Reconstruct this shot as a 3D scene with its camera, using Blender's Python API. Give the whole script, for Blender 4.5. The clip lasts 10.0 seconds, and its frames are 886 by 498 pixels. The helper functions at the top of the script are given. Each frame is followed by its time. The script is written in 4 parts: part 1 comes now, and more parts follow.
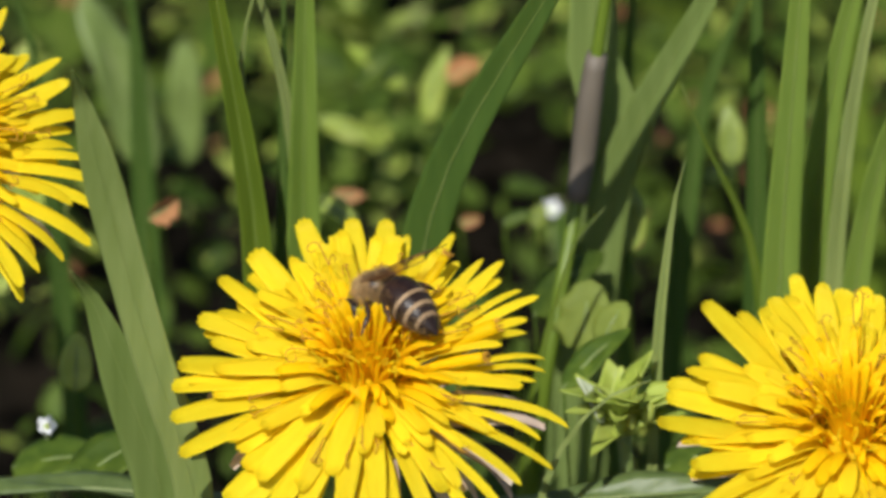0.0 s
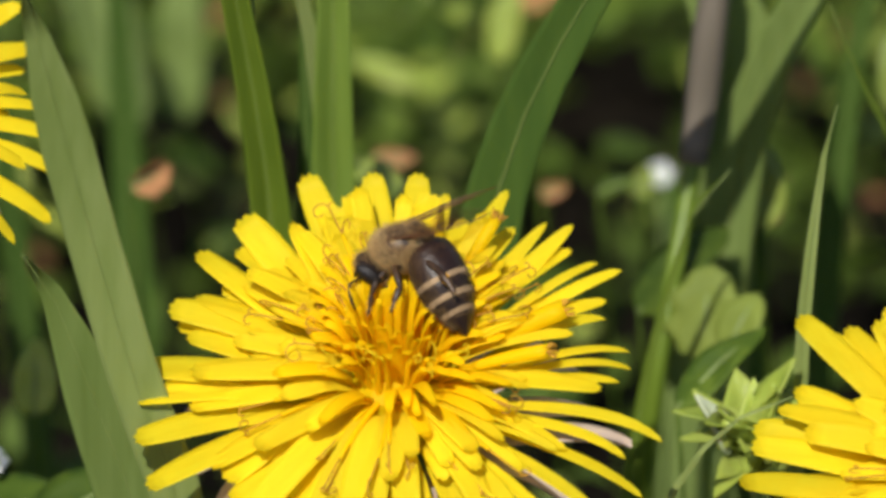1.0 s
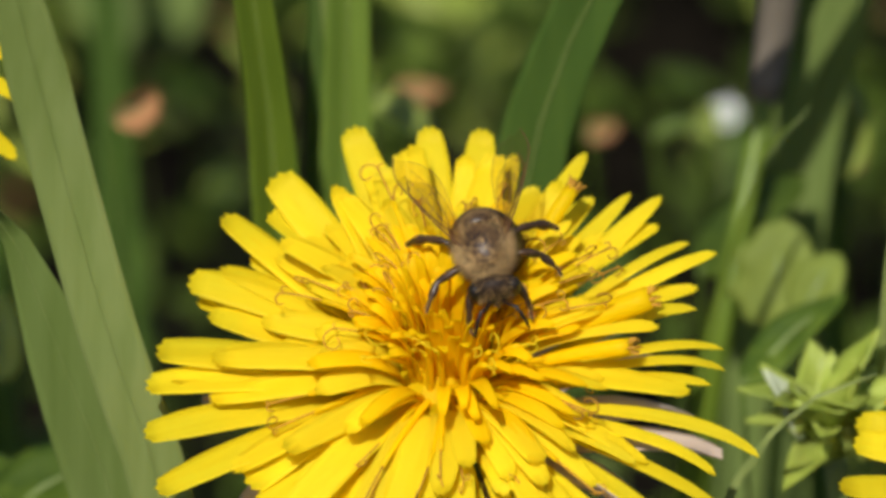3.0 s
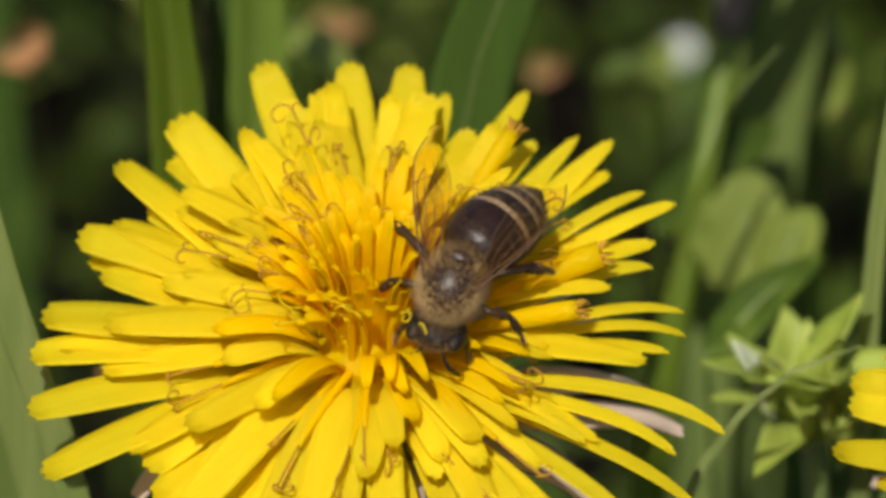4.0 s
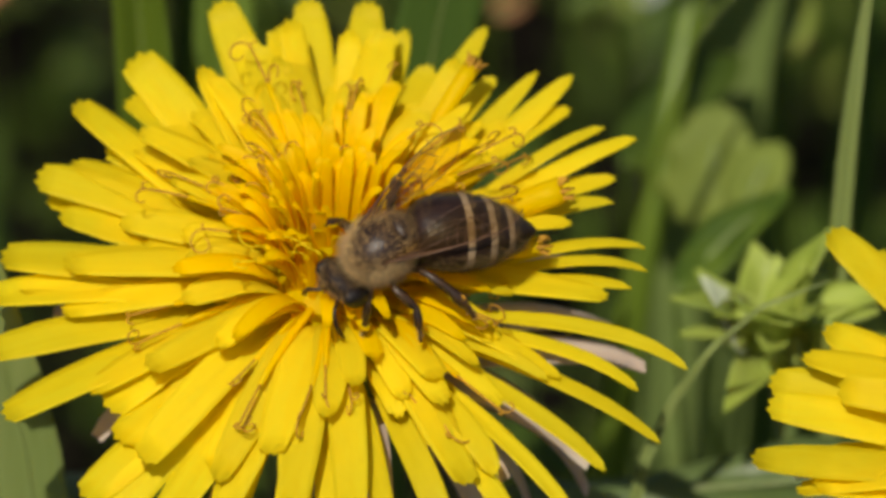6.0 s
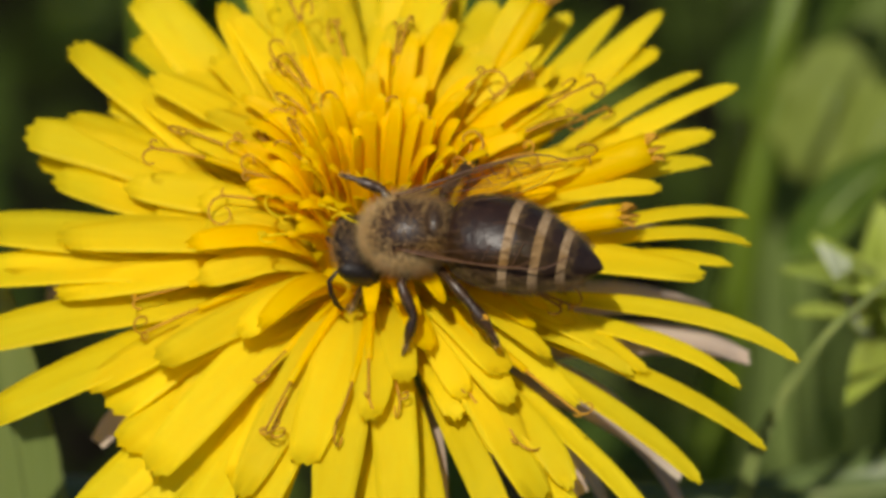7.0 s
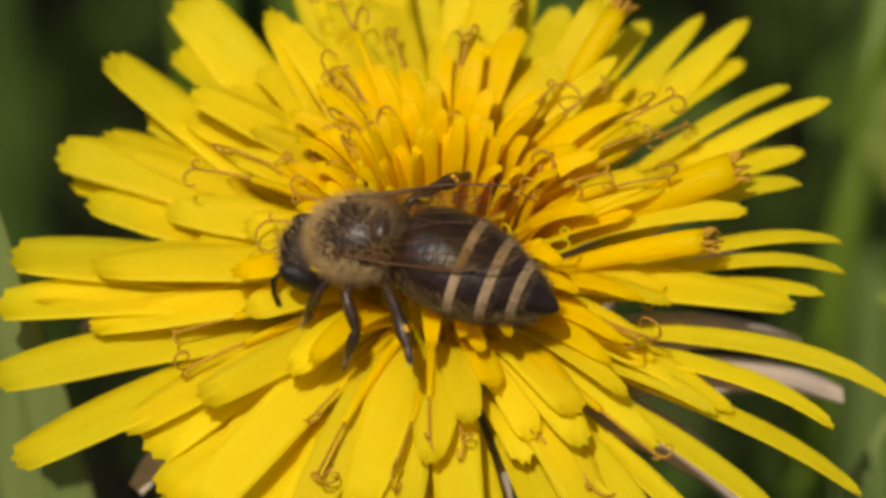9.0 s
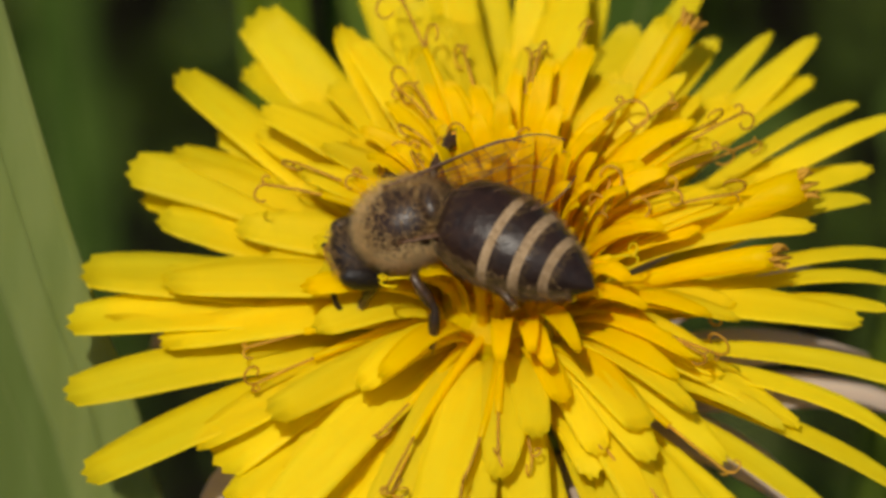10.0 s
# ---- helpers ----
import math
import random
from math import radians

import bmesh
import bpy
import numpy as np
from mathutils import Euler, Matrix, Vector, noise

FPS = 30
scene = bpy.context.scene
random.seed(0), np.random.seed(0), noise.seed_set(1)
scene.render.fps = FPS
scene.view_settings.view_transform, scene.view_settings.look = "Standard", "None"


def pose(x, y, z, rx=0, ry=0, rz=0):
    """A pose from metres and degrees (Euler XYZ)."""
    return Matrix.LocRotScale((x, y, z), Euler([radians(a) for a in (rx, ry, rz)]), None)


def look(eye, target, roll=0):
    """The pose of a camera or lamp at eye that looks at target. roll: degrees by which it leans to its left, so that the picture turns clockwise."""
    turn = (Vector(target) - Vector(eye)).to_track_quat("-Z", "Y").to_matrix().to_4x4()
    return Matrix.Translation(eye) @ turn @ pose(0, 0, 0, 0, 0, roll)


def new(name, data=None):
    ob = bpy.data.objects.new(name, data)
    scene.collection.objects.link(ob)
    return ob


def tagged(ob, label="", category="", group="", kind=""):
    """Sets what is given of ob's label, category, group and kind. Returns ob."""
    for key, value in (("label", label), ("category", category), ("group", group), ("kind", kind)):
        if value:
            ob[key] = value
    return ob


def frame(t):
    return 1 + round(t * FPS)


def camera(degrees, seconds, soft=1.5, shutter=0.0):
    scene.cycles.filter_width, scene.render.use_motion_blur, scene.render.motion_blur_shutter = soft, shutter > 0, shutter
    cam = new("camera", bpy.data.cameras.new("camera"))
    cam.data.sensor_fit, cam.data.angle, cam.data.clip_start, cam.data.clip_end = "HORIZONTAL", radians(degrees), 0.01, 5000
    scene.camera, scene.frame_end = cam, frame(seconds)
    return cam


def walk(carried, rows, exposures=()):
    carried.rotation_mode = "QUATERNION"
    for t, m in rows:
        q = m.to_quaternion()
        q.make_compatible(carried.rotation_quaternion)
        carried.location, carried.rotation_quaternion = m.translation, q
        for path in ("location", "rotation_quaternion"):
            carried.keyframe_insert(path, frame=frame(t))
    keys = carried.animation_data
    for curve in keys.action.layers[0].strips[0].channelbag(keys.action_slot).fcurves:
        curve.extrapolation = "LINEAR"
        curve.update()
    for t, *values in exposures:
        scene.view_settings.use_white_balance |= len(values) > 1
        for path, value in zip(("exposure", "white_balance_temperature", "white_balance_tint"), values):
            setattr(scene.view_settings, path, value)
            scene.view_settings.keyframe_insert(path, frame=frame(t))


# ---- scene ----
# A honeybee on a dandelion in a sunny meadow; the camera creeps towards the flower.
MM = 0.001
cam = camera(2, 10.0, soft=3.6)
cam.data.dof.use_dof = True
cam.data.dof.aperture_fstop = 36.0
walk(cam, [
    (0, pose(-0.00680, -2.06221, 1.38469, 58.5583, -0.0562, -0.3425)),
    (0.5, pose(-0.00393, -1.78329, 1.21313, 58.5190, 0.2360, -0.3965)),
    (1, pose(-0.00148, -1.55639, 1.07068, 58.6299, 0.3093, -0.2968)),
    (1.5, pose(-0.00053, -1.47469, 1.01896, 58.7022, 0.2713, -0.2061)),
    (2, pose(-0.00050, -1.46989, 1.01732, 58.6279, -0.2053, 0.0866)),
    (2.2, pose(0.00013, -1.45208, 1.00626, 58.6303, -0.5711, 0.3583)),
    (3.3, pose(0.00036, -1.23244, 0.87298, 58.4775, -0.2680, 0.1976)),
    (3.5, pose(-0.00140, -1.16863, 0.83361, 58.4644, -0.8436, 0.3807)),
    (4, pose(-0.00371, -1.17754, 0.84064, 58.3621, -0.4393, -0.0891)),
    (4.5, pose(-0.00331, -1.17748, 0.84161, 58.2904, -0.6065, 0.0531)),
    (5, pose(-0.00501, -1.17622, 0.84096, 58.2797, -0.8158, 0.0170)),
    (5.5, pose(-0.00569, -1.17886, 0.84223, 58.3056, -0.7874, -0.0655)),
    (5.7, pose(-0.00621, -1.18040, 0.84413, 58.2440, -0.1279, -0.5224)),
    (6.8, pose(-0.00367, -1.03302, 0.75550, 57.9974, -0.8276, 0.1100)),
    (7, pose(-0.00229, -0.98598, 0.72697, 57.9281, -0.1213, -0.1904)),
    (7.5, pose(-0.00254, -0.98710, 0.72888, 57.8285, -0.0236, -0.2801)),
    (8, pose(-0.00150, -0.98719, 0.73037, 57.7076, 0.0538, -0.2088)),
    (8.5, pose(-0.00062, -0.92430, 0.68925, 57.8488, -0.2865, 0.1035)),
    (9, pose(0.00051, -0.90866, 0.67729, 58.0462, 0.1139, -0.0066)),
    (9.5, pose(0.00233, -0.91017, 0.67798, 58.0691, 0.1026, 0.2296)),
    (10, pose(0.00346, -0.91202, 0.67860, 58.1182, 0.2181, 0.2981)),
], [(0, 0.24, 6450, 10), (1, 0.25, 6550, 10), (2.2, 0.25, 6550, 10), (3.3, 0.10, 6650, 10), (3.6, 0.07, 6700, 10), (4.5, -0.15, 6950, 10),
    (7, -0.17, 7000, 10), (8, -0.21, 7050, 10), (10, -0.28, 7150, 10)])

# ---- light: clear sky, high sun behind the camera's left shoulder ----
SUN_EL, SUN_AZ = 51.0, 194.0          # degrees; azimuth clockwise from +y
world = bpy.data.worlds.new("sky")
scene.world = world
world.use_nodes = True
sky = world.node_tree.nodes.new("ShaderNodeTexSky")
sky.sky_type, sky.sun_disc = "NISHITA", False
sky.sun_elevation, sky.sun_rotation = radians(SUN_EL), radians(SUN_AZ)
back = world.node_tree.nodes["Background"]
back.inputs["Strength"].default_value = 0.08
world.node_tree.links.new(sky.outputs[0], back.inputs["Color"])
sun = new("sun", bpy.data.lights.new("sun", "SUN"))
sun.data.energy, sun.data.angle, sun.data.color = 4.4, radians(0.53), (1.0, 0.97, 0.90)
sun_way = Vector((math.sin(radians(SUN_AZ)) * math.cos(radians(SUN_EL)),
                  math.cos(radians(SUN_AZ)) * math.cos(radians(SUN_EL)), math.sin(radians(SUN_EL))))
sun.matrix_world = look(sun_way * 3, (0, 0, 0))


# ---- materials ----
def material(name, low, high, rough=0.5, scale=400.0, stretch=(1, 1, 1), bump=0.2, detail=4.0, spread=0.12,
             translucent=0.0, through_colour=None, metal=0.0, spec=0.5, fleck=None, coat=0.0, bump_mm=0.1):
    """A surface of two mixed tones with grain, stains, an uneven hue from piece to piece and fine relief."""
    m = bpy.data.materials.new(name)
    m.use_nodes = True
    t = m.node_tree
    n, link = t.nodes, t.links.new
    bsdf = n["Principled BSDF"]
    co = n.new("ShaderNodeTexCoord")
    mp = n.new("ShaderNodeMapping")
    mp.inputs["Scale"].default_value = stretch
    link(co.outputs["Object"], mp.inputs["Vector"])
    grain = n.new("ShaderNodeTexNoise")
    grain.inputs["Scale"].default_value, grain.inputs["Detail"].default_value = scale, detail
    link(mp.outputs[0], grain.inputs["Vector"])
    patch = n.new("ShaderNodeTexNoise")
    patch.inputs["Scale"].default_value = scale * 0.17
    link(mp.outputs[0], patch.inputs["Vector"])
    mean = n.new("ShaderNodeMath")
    mean.operation = "ADD"
    link(grain.outputs[0], mean.inputs[0])
    link(patch.outputs[0], mean.inputs[1])
    rng = n.new("ShaderNodeMapRange")
    rng.inputs["From Min"].default_value, rng.inputs["From Max"].default_value = 0.72, 1.28
    link(mean.outputs[0], rng.inputs["Value"])
    mix = n.new("ShaderNodeMix")
    mix.data_type = "RGBA"
    mix.inputs["A"].default_value, mix.inputs["B"].default_value = (*low, 1), (*high, 1)
    link(rng.outputs[0], mix.inputs["Factor"])
    out = mix.outputs["Result"]
    if fleck:
        spots = n.new("ShaderNodeTexNoise")
        spots.inputs["Scale"].default_value = scale * 0.5
        link(co.outputs["Object"], spots.inputs["Vector"])
        cut = n.new("ShaderNodeMapRange")
        cut.inputs["From Min"].default_value, cut.inputs["From Max"].default_value = 0.60, 0.70
        link(spots.outputs[0], cut.inputs["Value"])
        mix2 = n.new("ShaderNodeMix")
        mix2.data_type = "RGBA"
        mix2.inputs["B"].default_value = (*fleck, 1)
        link(out, mix2.inputs["A"])
        link(cut.outputs[0], mix2.inputs["Factor"])
        out = mix2.outputs["Result"]
    if spread:
        info, isl = n.new("ShaderNodeObjectInfo"), n.new("ShaderNodeNewGeometry")
        both = n.new("ShaderNodeMath")
        both.operation = "ADD"
        link(info.outputs["Random"], both.inputs[0])
        link(isl.outputs["Random Per Island"], both.inputs[1])
        var = n.new("ShaderNodeMapRange")
        var.inputs["From Max"].default_value = 2.0
        var.inputs["To Min"].default_value, var.inputs["To Max"].default_value = 1 - spread, 1 + spread
        link(both.outputs[0], var.inputs["Value"])
        hsv = n.new("ShaderNodeHueSaturation")
        link(out, hsv.inputs["Color"])
        link(var.outputs[0], hsv.inputs["Value"])
        out = hsv.outputs["Color"]
    link(out, bsdf.inputs["Base Color"])
    bsdf.inputs["Roughness"].default_value, bsdf.inputs["Metallic"].default_value = rough, metal
    bsdf.inputs["Specular IOR Level"].default_value = spec
    bsdf.inputs["Coat Weight"].default_value = coat
    if bump:
        bp = n.new("ShaderNodeBump")
        bp.inputs["Strength"].default_value, bp.inputs["Distance"].default_value = bump, bump_mm * MM
        link(grain.outputs[0], bp.inputs["Height"])
        link(bp.outputs[0], bsdf.inputs["Normal"])
    if translucent:
        tr, ms = n.new("ShaderNodeBsdfTranslucent"), n.new("ShaderNodeMixShader")
        if through_colour:
            tr.inputs["Color"].default_value = (*through_colour, 1)
        else:
            link(out, tr.inputs["Color"])
        ms.inputs[0].default_value = translucent
        link(bsdf.outputs[0], ms.inputs[1])
        link(tr.outputs[0], ms.inputs[2])
        link(ms.outputs[0], n["Material Output"].inputs["Surface"])
    return m


LONG = (0.08, 1, 1)      # grain drawn out along a blade
PETAL = material("petal_yellow", (0.94, 0.780, 0.020), (0.98, 0.855, 0.034), 0.55, 2500, (0.05, 1, 1), 0.5,
                 spread=0.13, translucent=0.64, spec=0.2)
PETAL_INNER = material("petal_inner", (0.98, 0.72, 0.004), (0.99, 0.80, 0.008), 0.55, 2500, (0.05, 1, 1), 0.5,
                       spread=0.13, translucent=0.64, spec=0.2)
STYLE = material("style", (0.36, 0.165, 0.007), (0.58, 0.300, 0.013), 0.7, 3000, bump=0.4, translucent=0.1)
CUP = material("involucre_green", (0.10, 0.17, 0.04), (0.18, 0.26, 0.08), 0.6, 900, LONG, 0.4)
STEM = material("stem_green", (0.16, 0.24, 0.06), (0.26, 0.30, 0.12), 0.5, 700, (1, 1, 0.1), 0.3, translucent=0.15)
BRACT = material("bract_pink", (0.48, 0.34, 0.28), (0.62, 0.55, 0.43), 0.6, 500, LONG, 0.3, translucent=0.25)
GRASS = material("grass", (0.108, 0.172, 0.014), (0.165, 0.240, 0.024), 0.46, 900, (1, 1, 0.03), 0.6, translucent=0.28,
                 through_colour=(0.18, 0.30, 0.015))
GRASS_PALE = material("grass_pale", (0.220, 0.288, 0.076), (0.328, 0.393, 0.132), 0.46, 900, (1, 1, 0.03), 0.6,
                      translucent=0.28, through_colour=(0.26, 0.37, 0.05))
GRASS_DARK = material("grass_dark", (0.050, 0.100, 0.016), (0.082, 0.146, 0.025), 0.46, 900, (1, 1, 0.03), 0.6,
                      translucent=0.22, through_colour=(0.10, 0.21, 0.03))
GRASS_MID = material("grass_mid", (0.150, 0.214, 0.048), (0.226, 0.302, 0.086), 0.46, 900, (1, 1, 0.03), 0.6, translucent=0.25,
                     through_colour=(0.20, 0.31, 0.05))
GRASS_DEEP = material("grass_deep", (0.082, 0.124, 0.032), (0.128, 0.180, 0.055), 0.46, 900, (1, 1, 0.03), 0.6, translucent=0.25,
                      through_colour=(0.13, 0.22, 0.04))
GRASS_FRESH = material("grass_fresh", (0.156, 0.246, 0.034), (0.228, 0.330, 0.058), 0.46, 900, (1, 1, 0.03), 0.6, translucent=0.28,
                       through_colour=(0.20, 0.33, 0.03))
# LEAF is darkened to hold shade, LEAF_LIGHT paled to hold sunlight on leaves
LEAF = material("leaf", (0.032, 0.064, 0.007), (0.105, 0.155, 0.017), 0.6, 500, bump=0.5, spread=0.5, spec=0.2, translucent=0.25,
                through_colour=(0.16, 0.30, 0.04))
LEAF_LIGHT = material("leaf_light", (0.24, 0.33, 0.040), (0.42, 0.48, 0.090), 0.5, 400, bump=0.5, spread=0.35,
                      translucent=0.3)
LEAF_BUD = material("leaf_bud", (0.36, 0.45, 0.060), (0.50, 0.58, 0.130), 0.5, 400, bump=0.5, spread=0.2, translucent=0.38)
LEAF_SPOT = material("leaf_spotted", (0.17, 0.23, 0.035), (0.26, 0.32, 0.06), 0.5, 400, bump=0.5, spread=0.2,
                     translucent=0.2, fleck=(0.25, 0.10, 0.08))
LEAF_OLIVE = material("leaf_olive", (0.150, 0.195, 0.030), (0.235, 0.290, 0.055), 0.6, 400, bump=0.5, spec=0.2, translucent=0.3)
DRY = material("dry_leaf", (0.22, 0.085, 0.030), (0.39, 0.185, 0.068), 0.7, 600, bump=0.6, spread=0.3)
SHEATH = material("sheath_brown", (0.095, 0.083, 0.058), (0.165, 0.135, 0.105), 0.6, 500, (1, 1, 0.05), 0.5, translucent=0.1)
WHITE = material("bloom_white", (0.75, 0.76, 0.78), (0.85, 0.86, 0.88), 0.6, 900, bump=0.3, translucent=0.2)
BUD_PALE = material("bud_pale", (0.48, 0.54, 0.36), (0.62, 0.66, 0.50), 0.55, 600, bump=0.4, translucent=0.25)
# near black: the deep shade between the plants is put into the soil colour
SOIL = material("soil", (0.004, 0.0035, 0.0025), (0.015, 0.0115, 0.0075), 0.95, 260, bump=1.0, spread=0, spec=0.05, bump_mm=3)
CHITIN = material("chitin_black", (0.011, 0.006, 0.005), (0.026, 0.014, 0.010), 0.38, 3000, bump=0.5, spread=0, spec=0.3)
CHITIN_BROWN = material("chitin_brown", (0.012, 0.0055, 0.0045), (0.034, 0.0155, 0.0095), 0.40, 2500, bump=0.5, spread=0, spec=0.35)
CHITIN_DULL = material("chitin_dull", (0.008, 0.005, 0.004), (0.022, 0.012, 0.008), 0.60, 4000, bump=0.6, spread=0, spec=0.2)
BAND = material("band_hair", (0.24, 0.155, 0.080), (0.42, 0.29, 0.165), 0.85, 6000, bump=0.8, spread=0)
FUR = material("fur", (0.58, 0.36, 0.13), (0.96, 0.72, 0.36), 0.65, 3000, bump=0, spread=0.45, translucent=0.45)
FUR_DARK = material("fur_dark", (0.16, 0.085, 0.028), (0.42, 0.26, 0.10), 0.65, 3000, bump=0, spread=0.4, translucent=0.2)
EYE = material("eye_black", (0.006, 0.005, 0.005), (0.014, 0.010, 0.009), 0.40, 9000, bump=0.6, spread=0, spec=0.3)
LEG = material("leg_brown", (0.014, 0.007, 0.004), (0.07, 0.032, 0.011), 0.40, 3000, bump=0.4, spread=0)
POLLEN = material("pollen_orange", (0.70, 0.30, 0.01), (0.85, 0.45, 0.02), 0.85, 6000, bump=1.0, spread=0)
VEIN = material("vein_brown", (0.060, 0.021, 0.006), (0.120, 0.046, 0.013), 0.5, 3000, bump=0, spread=0)


def wing_material():
    m = bpy.data.materials.new("wing_membrane")
    m.use_nodes = True
    n, link = m.node_tree.nodes, m.node_tree.links.new
    clear, film, mix = n.new("ShaderNodeBsdfTransparent"), n["Principled BSDF"], n.new("ShaderNodeMixShader")
    clear.inputs["Color"].default_value = (0.97, 0.92, 0.81, 1)
    film.inputs["Base Color"].default_value = (0.07, 0.04, 0.015, 1)
    film.inputs["Roughness"].default_value = 0.30
    film.inputs["Specular IOR Level"].default_value = 0.6
    wave = n.new("ShaderNodeTexNoise")
    wave.inputs["Scale"].default_value = 900
    bp = n.new("ShaderNodeBump")
    bp.inputs["Strength"].default_value, bp.inputs["Distance"].default_value = 0.5, 0.2 * MM
    link(wave.outputs[0], bp.inputs["Height"])
    link(bp.outputs[0], film.inputs["Normal"])
    mix.inputs[0].default_value = 0.10
    link(clear.outputs[0], mix.inputs[1])
    link(film.outputs[0], mix.inputs[2])
    link(mix.outputs[0], n["Material Output"].inputs["Surface"])
    return m


WING = wing_material()


# ---- mesh helpers ----
def mesh_of(name, verts, faces, mat, smooth=True):
    me = bpy.data.meshes.new(name)
    me.from_pydata([tuple(v) for v in verts], [], faces)
    me.polygons.foreach_set("use_smooth", [smooth] * len(me.polygons))
    for m in (mat if isinstance(mat, (list, tuple)) else [mat]):
        me.materials.append(m)
    return me


def part(name, me, parent=None, m=None, label=""):
    ob = new(name, me)
    if parent is not None:
        ob.parent = parent
    if m is not None:
        ob.matrix_basis = m
    return tagged(ob, label) if label else ob


def bezier(points, k):
    """The point and the tangent at k on a Bezier curve through 3 or 4 control points."""
    p = [Vector(q) for q in points]
    if len(p) == 3:
        a, b, c = p
        return a * (1 - k) ** 2 + b * 2 * k * (1 - k) + c * k * k, ((b - a) * (1 - k) + (c - b) * k).normalized()
    a, b, c, d = p
    j = 1 - k
    return a * j ** 3 + b * 3 * k * j * j + c * 3 * k * k * j + d * k ** 3, \
        ((b - a) * j * j + (c - b) * 2 * j * k + (d - c) * k * k).normalized()


def spline(points, k):
    """The point and the tangent at k on a smooth curve through all the points."""
    p = [Vector(q) for q in points]
    runs = [(p[i + 1] - p[i]).length for i in range(len(p) - 1)]
    at, i = k * sum(runs), 0
    while i < len(runs) - 1 and at > runs[i]:
        at -= runs[i]
        i += 1
    u = at / max(runs[i], 1e-9)
    a, b = p[i], p[i + 1]
    ta = (b - p[i - 1]) * runs[i] / (runs[i] + runs[i - 1]) if i else b - a
    tb = (p[i + 2] - a) * runs[i] / (runs[i] + runs[i + 1]) if i + 2 < len(p) else b - a
    u2, u3 = u * u, u * u * u
    q = a * (2 * u3 - 3 * u2 + 1) + ta * (u3 - 2 * u2 + u) + b * (3 * u2 - 2 * u3) + tb * (u3 - u2)
    t = a * (6 * u2 - 6 * u) + ta * (3 * u2 - 4 * u + 1) + b * (6 * u - 6 * u2) + tb * (3 * u2 - 2 * u)
    return q, t.normalized()


def tube(points, radii, sides=7, cap=True):
    """Verts and faces of a tube along points."""
    verts, faces = [], []
    pts = [Vector(p) for p in points]
    side = None
    for i, p in enumerate(pts):
        t = (pts[min(i + 1, len(pts) - 1)] - pts[max(i - 1, 0)]).normalized()
        if side is None:
            side = t.orthogonal().normalized()
        side = (side - t * side.dot(t)).normalized()
        up = t.cross(side)
        for k in range(sides):
            a = 2 * math.pi * k / sides
            verts.append(p + (side * math.cos(a) + up * math.sin(a)) * radii[i])
    for i in range(len(pts) - 1):
        for k in range(sides):
            a, b = i * sides + k, i * sides + (k + 1) % sides
            faces.append((a, b, b + sides, a + sides))
    if cap:
        faces.append(tuple(range(sides))[::-1])
        faces.append(tuple(range((len(pts) - 1) * sides, len(pts) * sides)))
    return verts, faces


def join(*pieces):
    verts, faces = [], []
    for v, f in pieces:
        o = len(verts)
        verts += list(v)
        faces += [tuple(i + o for i in q) for q in f]
    return verts, faces


def strap(curve, facing, width_at, fold_at, rows, cols=4, thick=0.00015, teeth=0.0, twist=0.0, ridge=0.0, line=None):
    """A thin strap with two faces along a Bezier curve: width and fold by the share of its length, teeth at the tip."""
    verts, faces = [], []
    n = cols + 1
    top, low = [], []
    for i in range(rows + 1):
        k = i / rows
        p, t = (line or bezier)(curve, k)
        side = t.cross(Vector(facing))
        side = side.normalized() if side.length > 1e-6 else t.orthogonal().normalized()
        up = side.cross(t)
        if twist:
            side = Matrix.Rotation(twist * k, 3, t) @ side
            up = Matrix.Rotation(twist * k, 3, t) @ up
        w, f = width_at(k) / 2, fold_at(k)
        for c in range(n):
            y = -1 + 2 * c / cols
            push = -teeth * (c % 2 + 1.8 * abs(y) ** 3) if i == rows else 0.0
            q = p + side * (w * y) + up * (f * abs(y) * w - ridge * w * (c % 2)) + t * push
            top.append(q)
            low.append(q - up * thick)
    verts = top + low
    m = len(top)
    for i in range(rows):
        for c in range(cols):
            a = i * n + c
            faces.append((a, a + n, a + n + 1, a + 1))
            faces.append((m + a, m + a + 1, m + a + n + 1, m + a + n))
        for c, s in ((0, 1), (cols, -1)):
            a = i * n + c
            q = (a, m + a, m + a + n, a + n)
            faces.append(q if s > 0 else q[::-1])
    for c in range(cols):
        a = rows * n + c
        faces.append((a, a + 1, m + a + 1, m + a))
        faces.append((c, m + c, m + c + 1, c + 1))
    return verts, faces


# ---- the ground ----
def ground():
    verts, faces = [], []
    xs = [-900, -90, -9, -1.2] + [-0.30 + 0.02 * i for i in range(31)] + [1.2, 9, 90, 900]
    ys = [-900, -90, -9, -1.2] + [-0.10 + 0.02 * i for i in range(31)] + [1.5, 9, 90, 900]
    for y in ys:
        for x in xs:
            near = abs(x) < 0.31 and -0.11 < y < 0.51
            verts.append((x, y, noise.noise((x * 22, y * 22, 0)) * 0.006 - 0.003 if near else -0.004))
    w = len(xs)
    for j in range(len(ys) - 1):
        for i in range(w - 1):
            a = j * w + i
            faces.append((a, a + 1, a + w + 1, a + w))
    return tagged(part("ground", mesh_of("ground", verts, faces, SOIL)), "meadow soil under the plants, darkened for the shade between them", "ground",
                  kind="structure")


ground()


# ---- dandelions ----
HEAD_TILT = 15.0


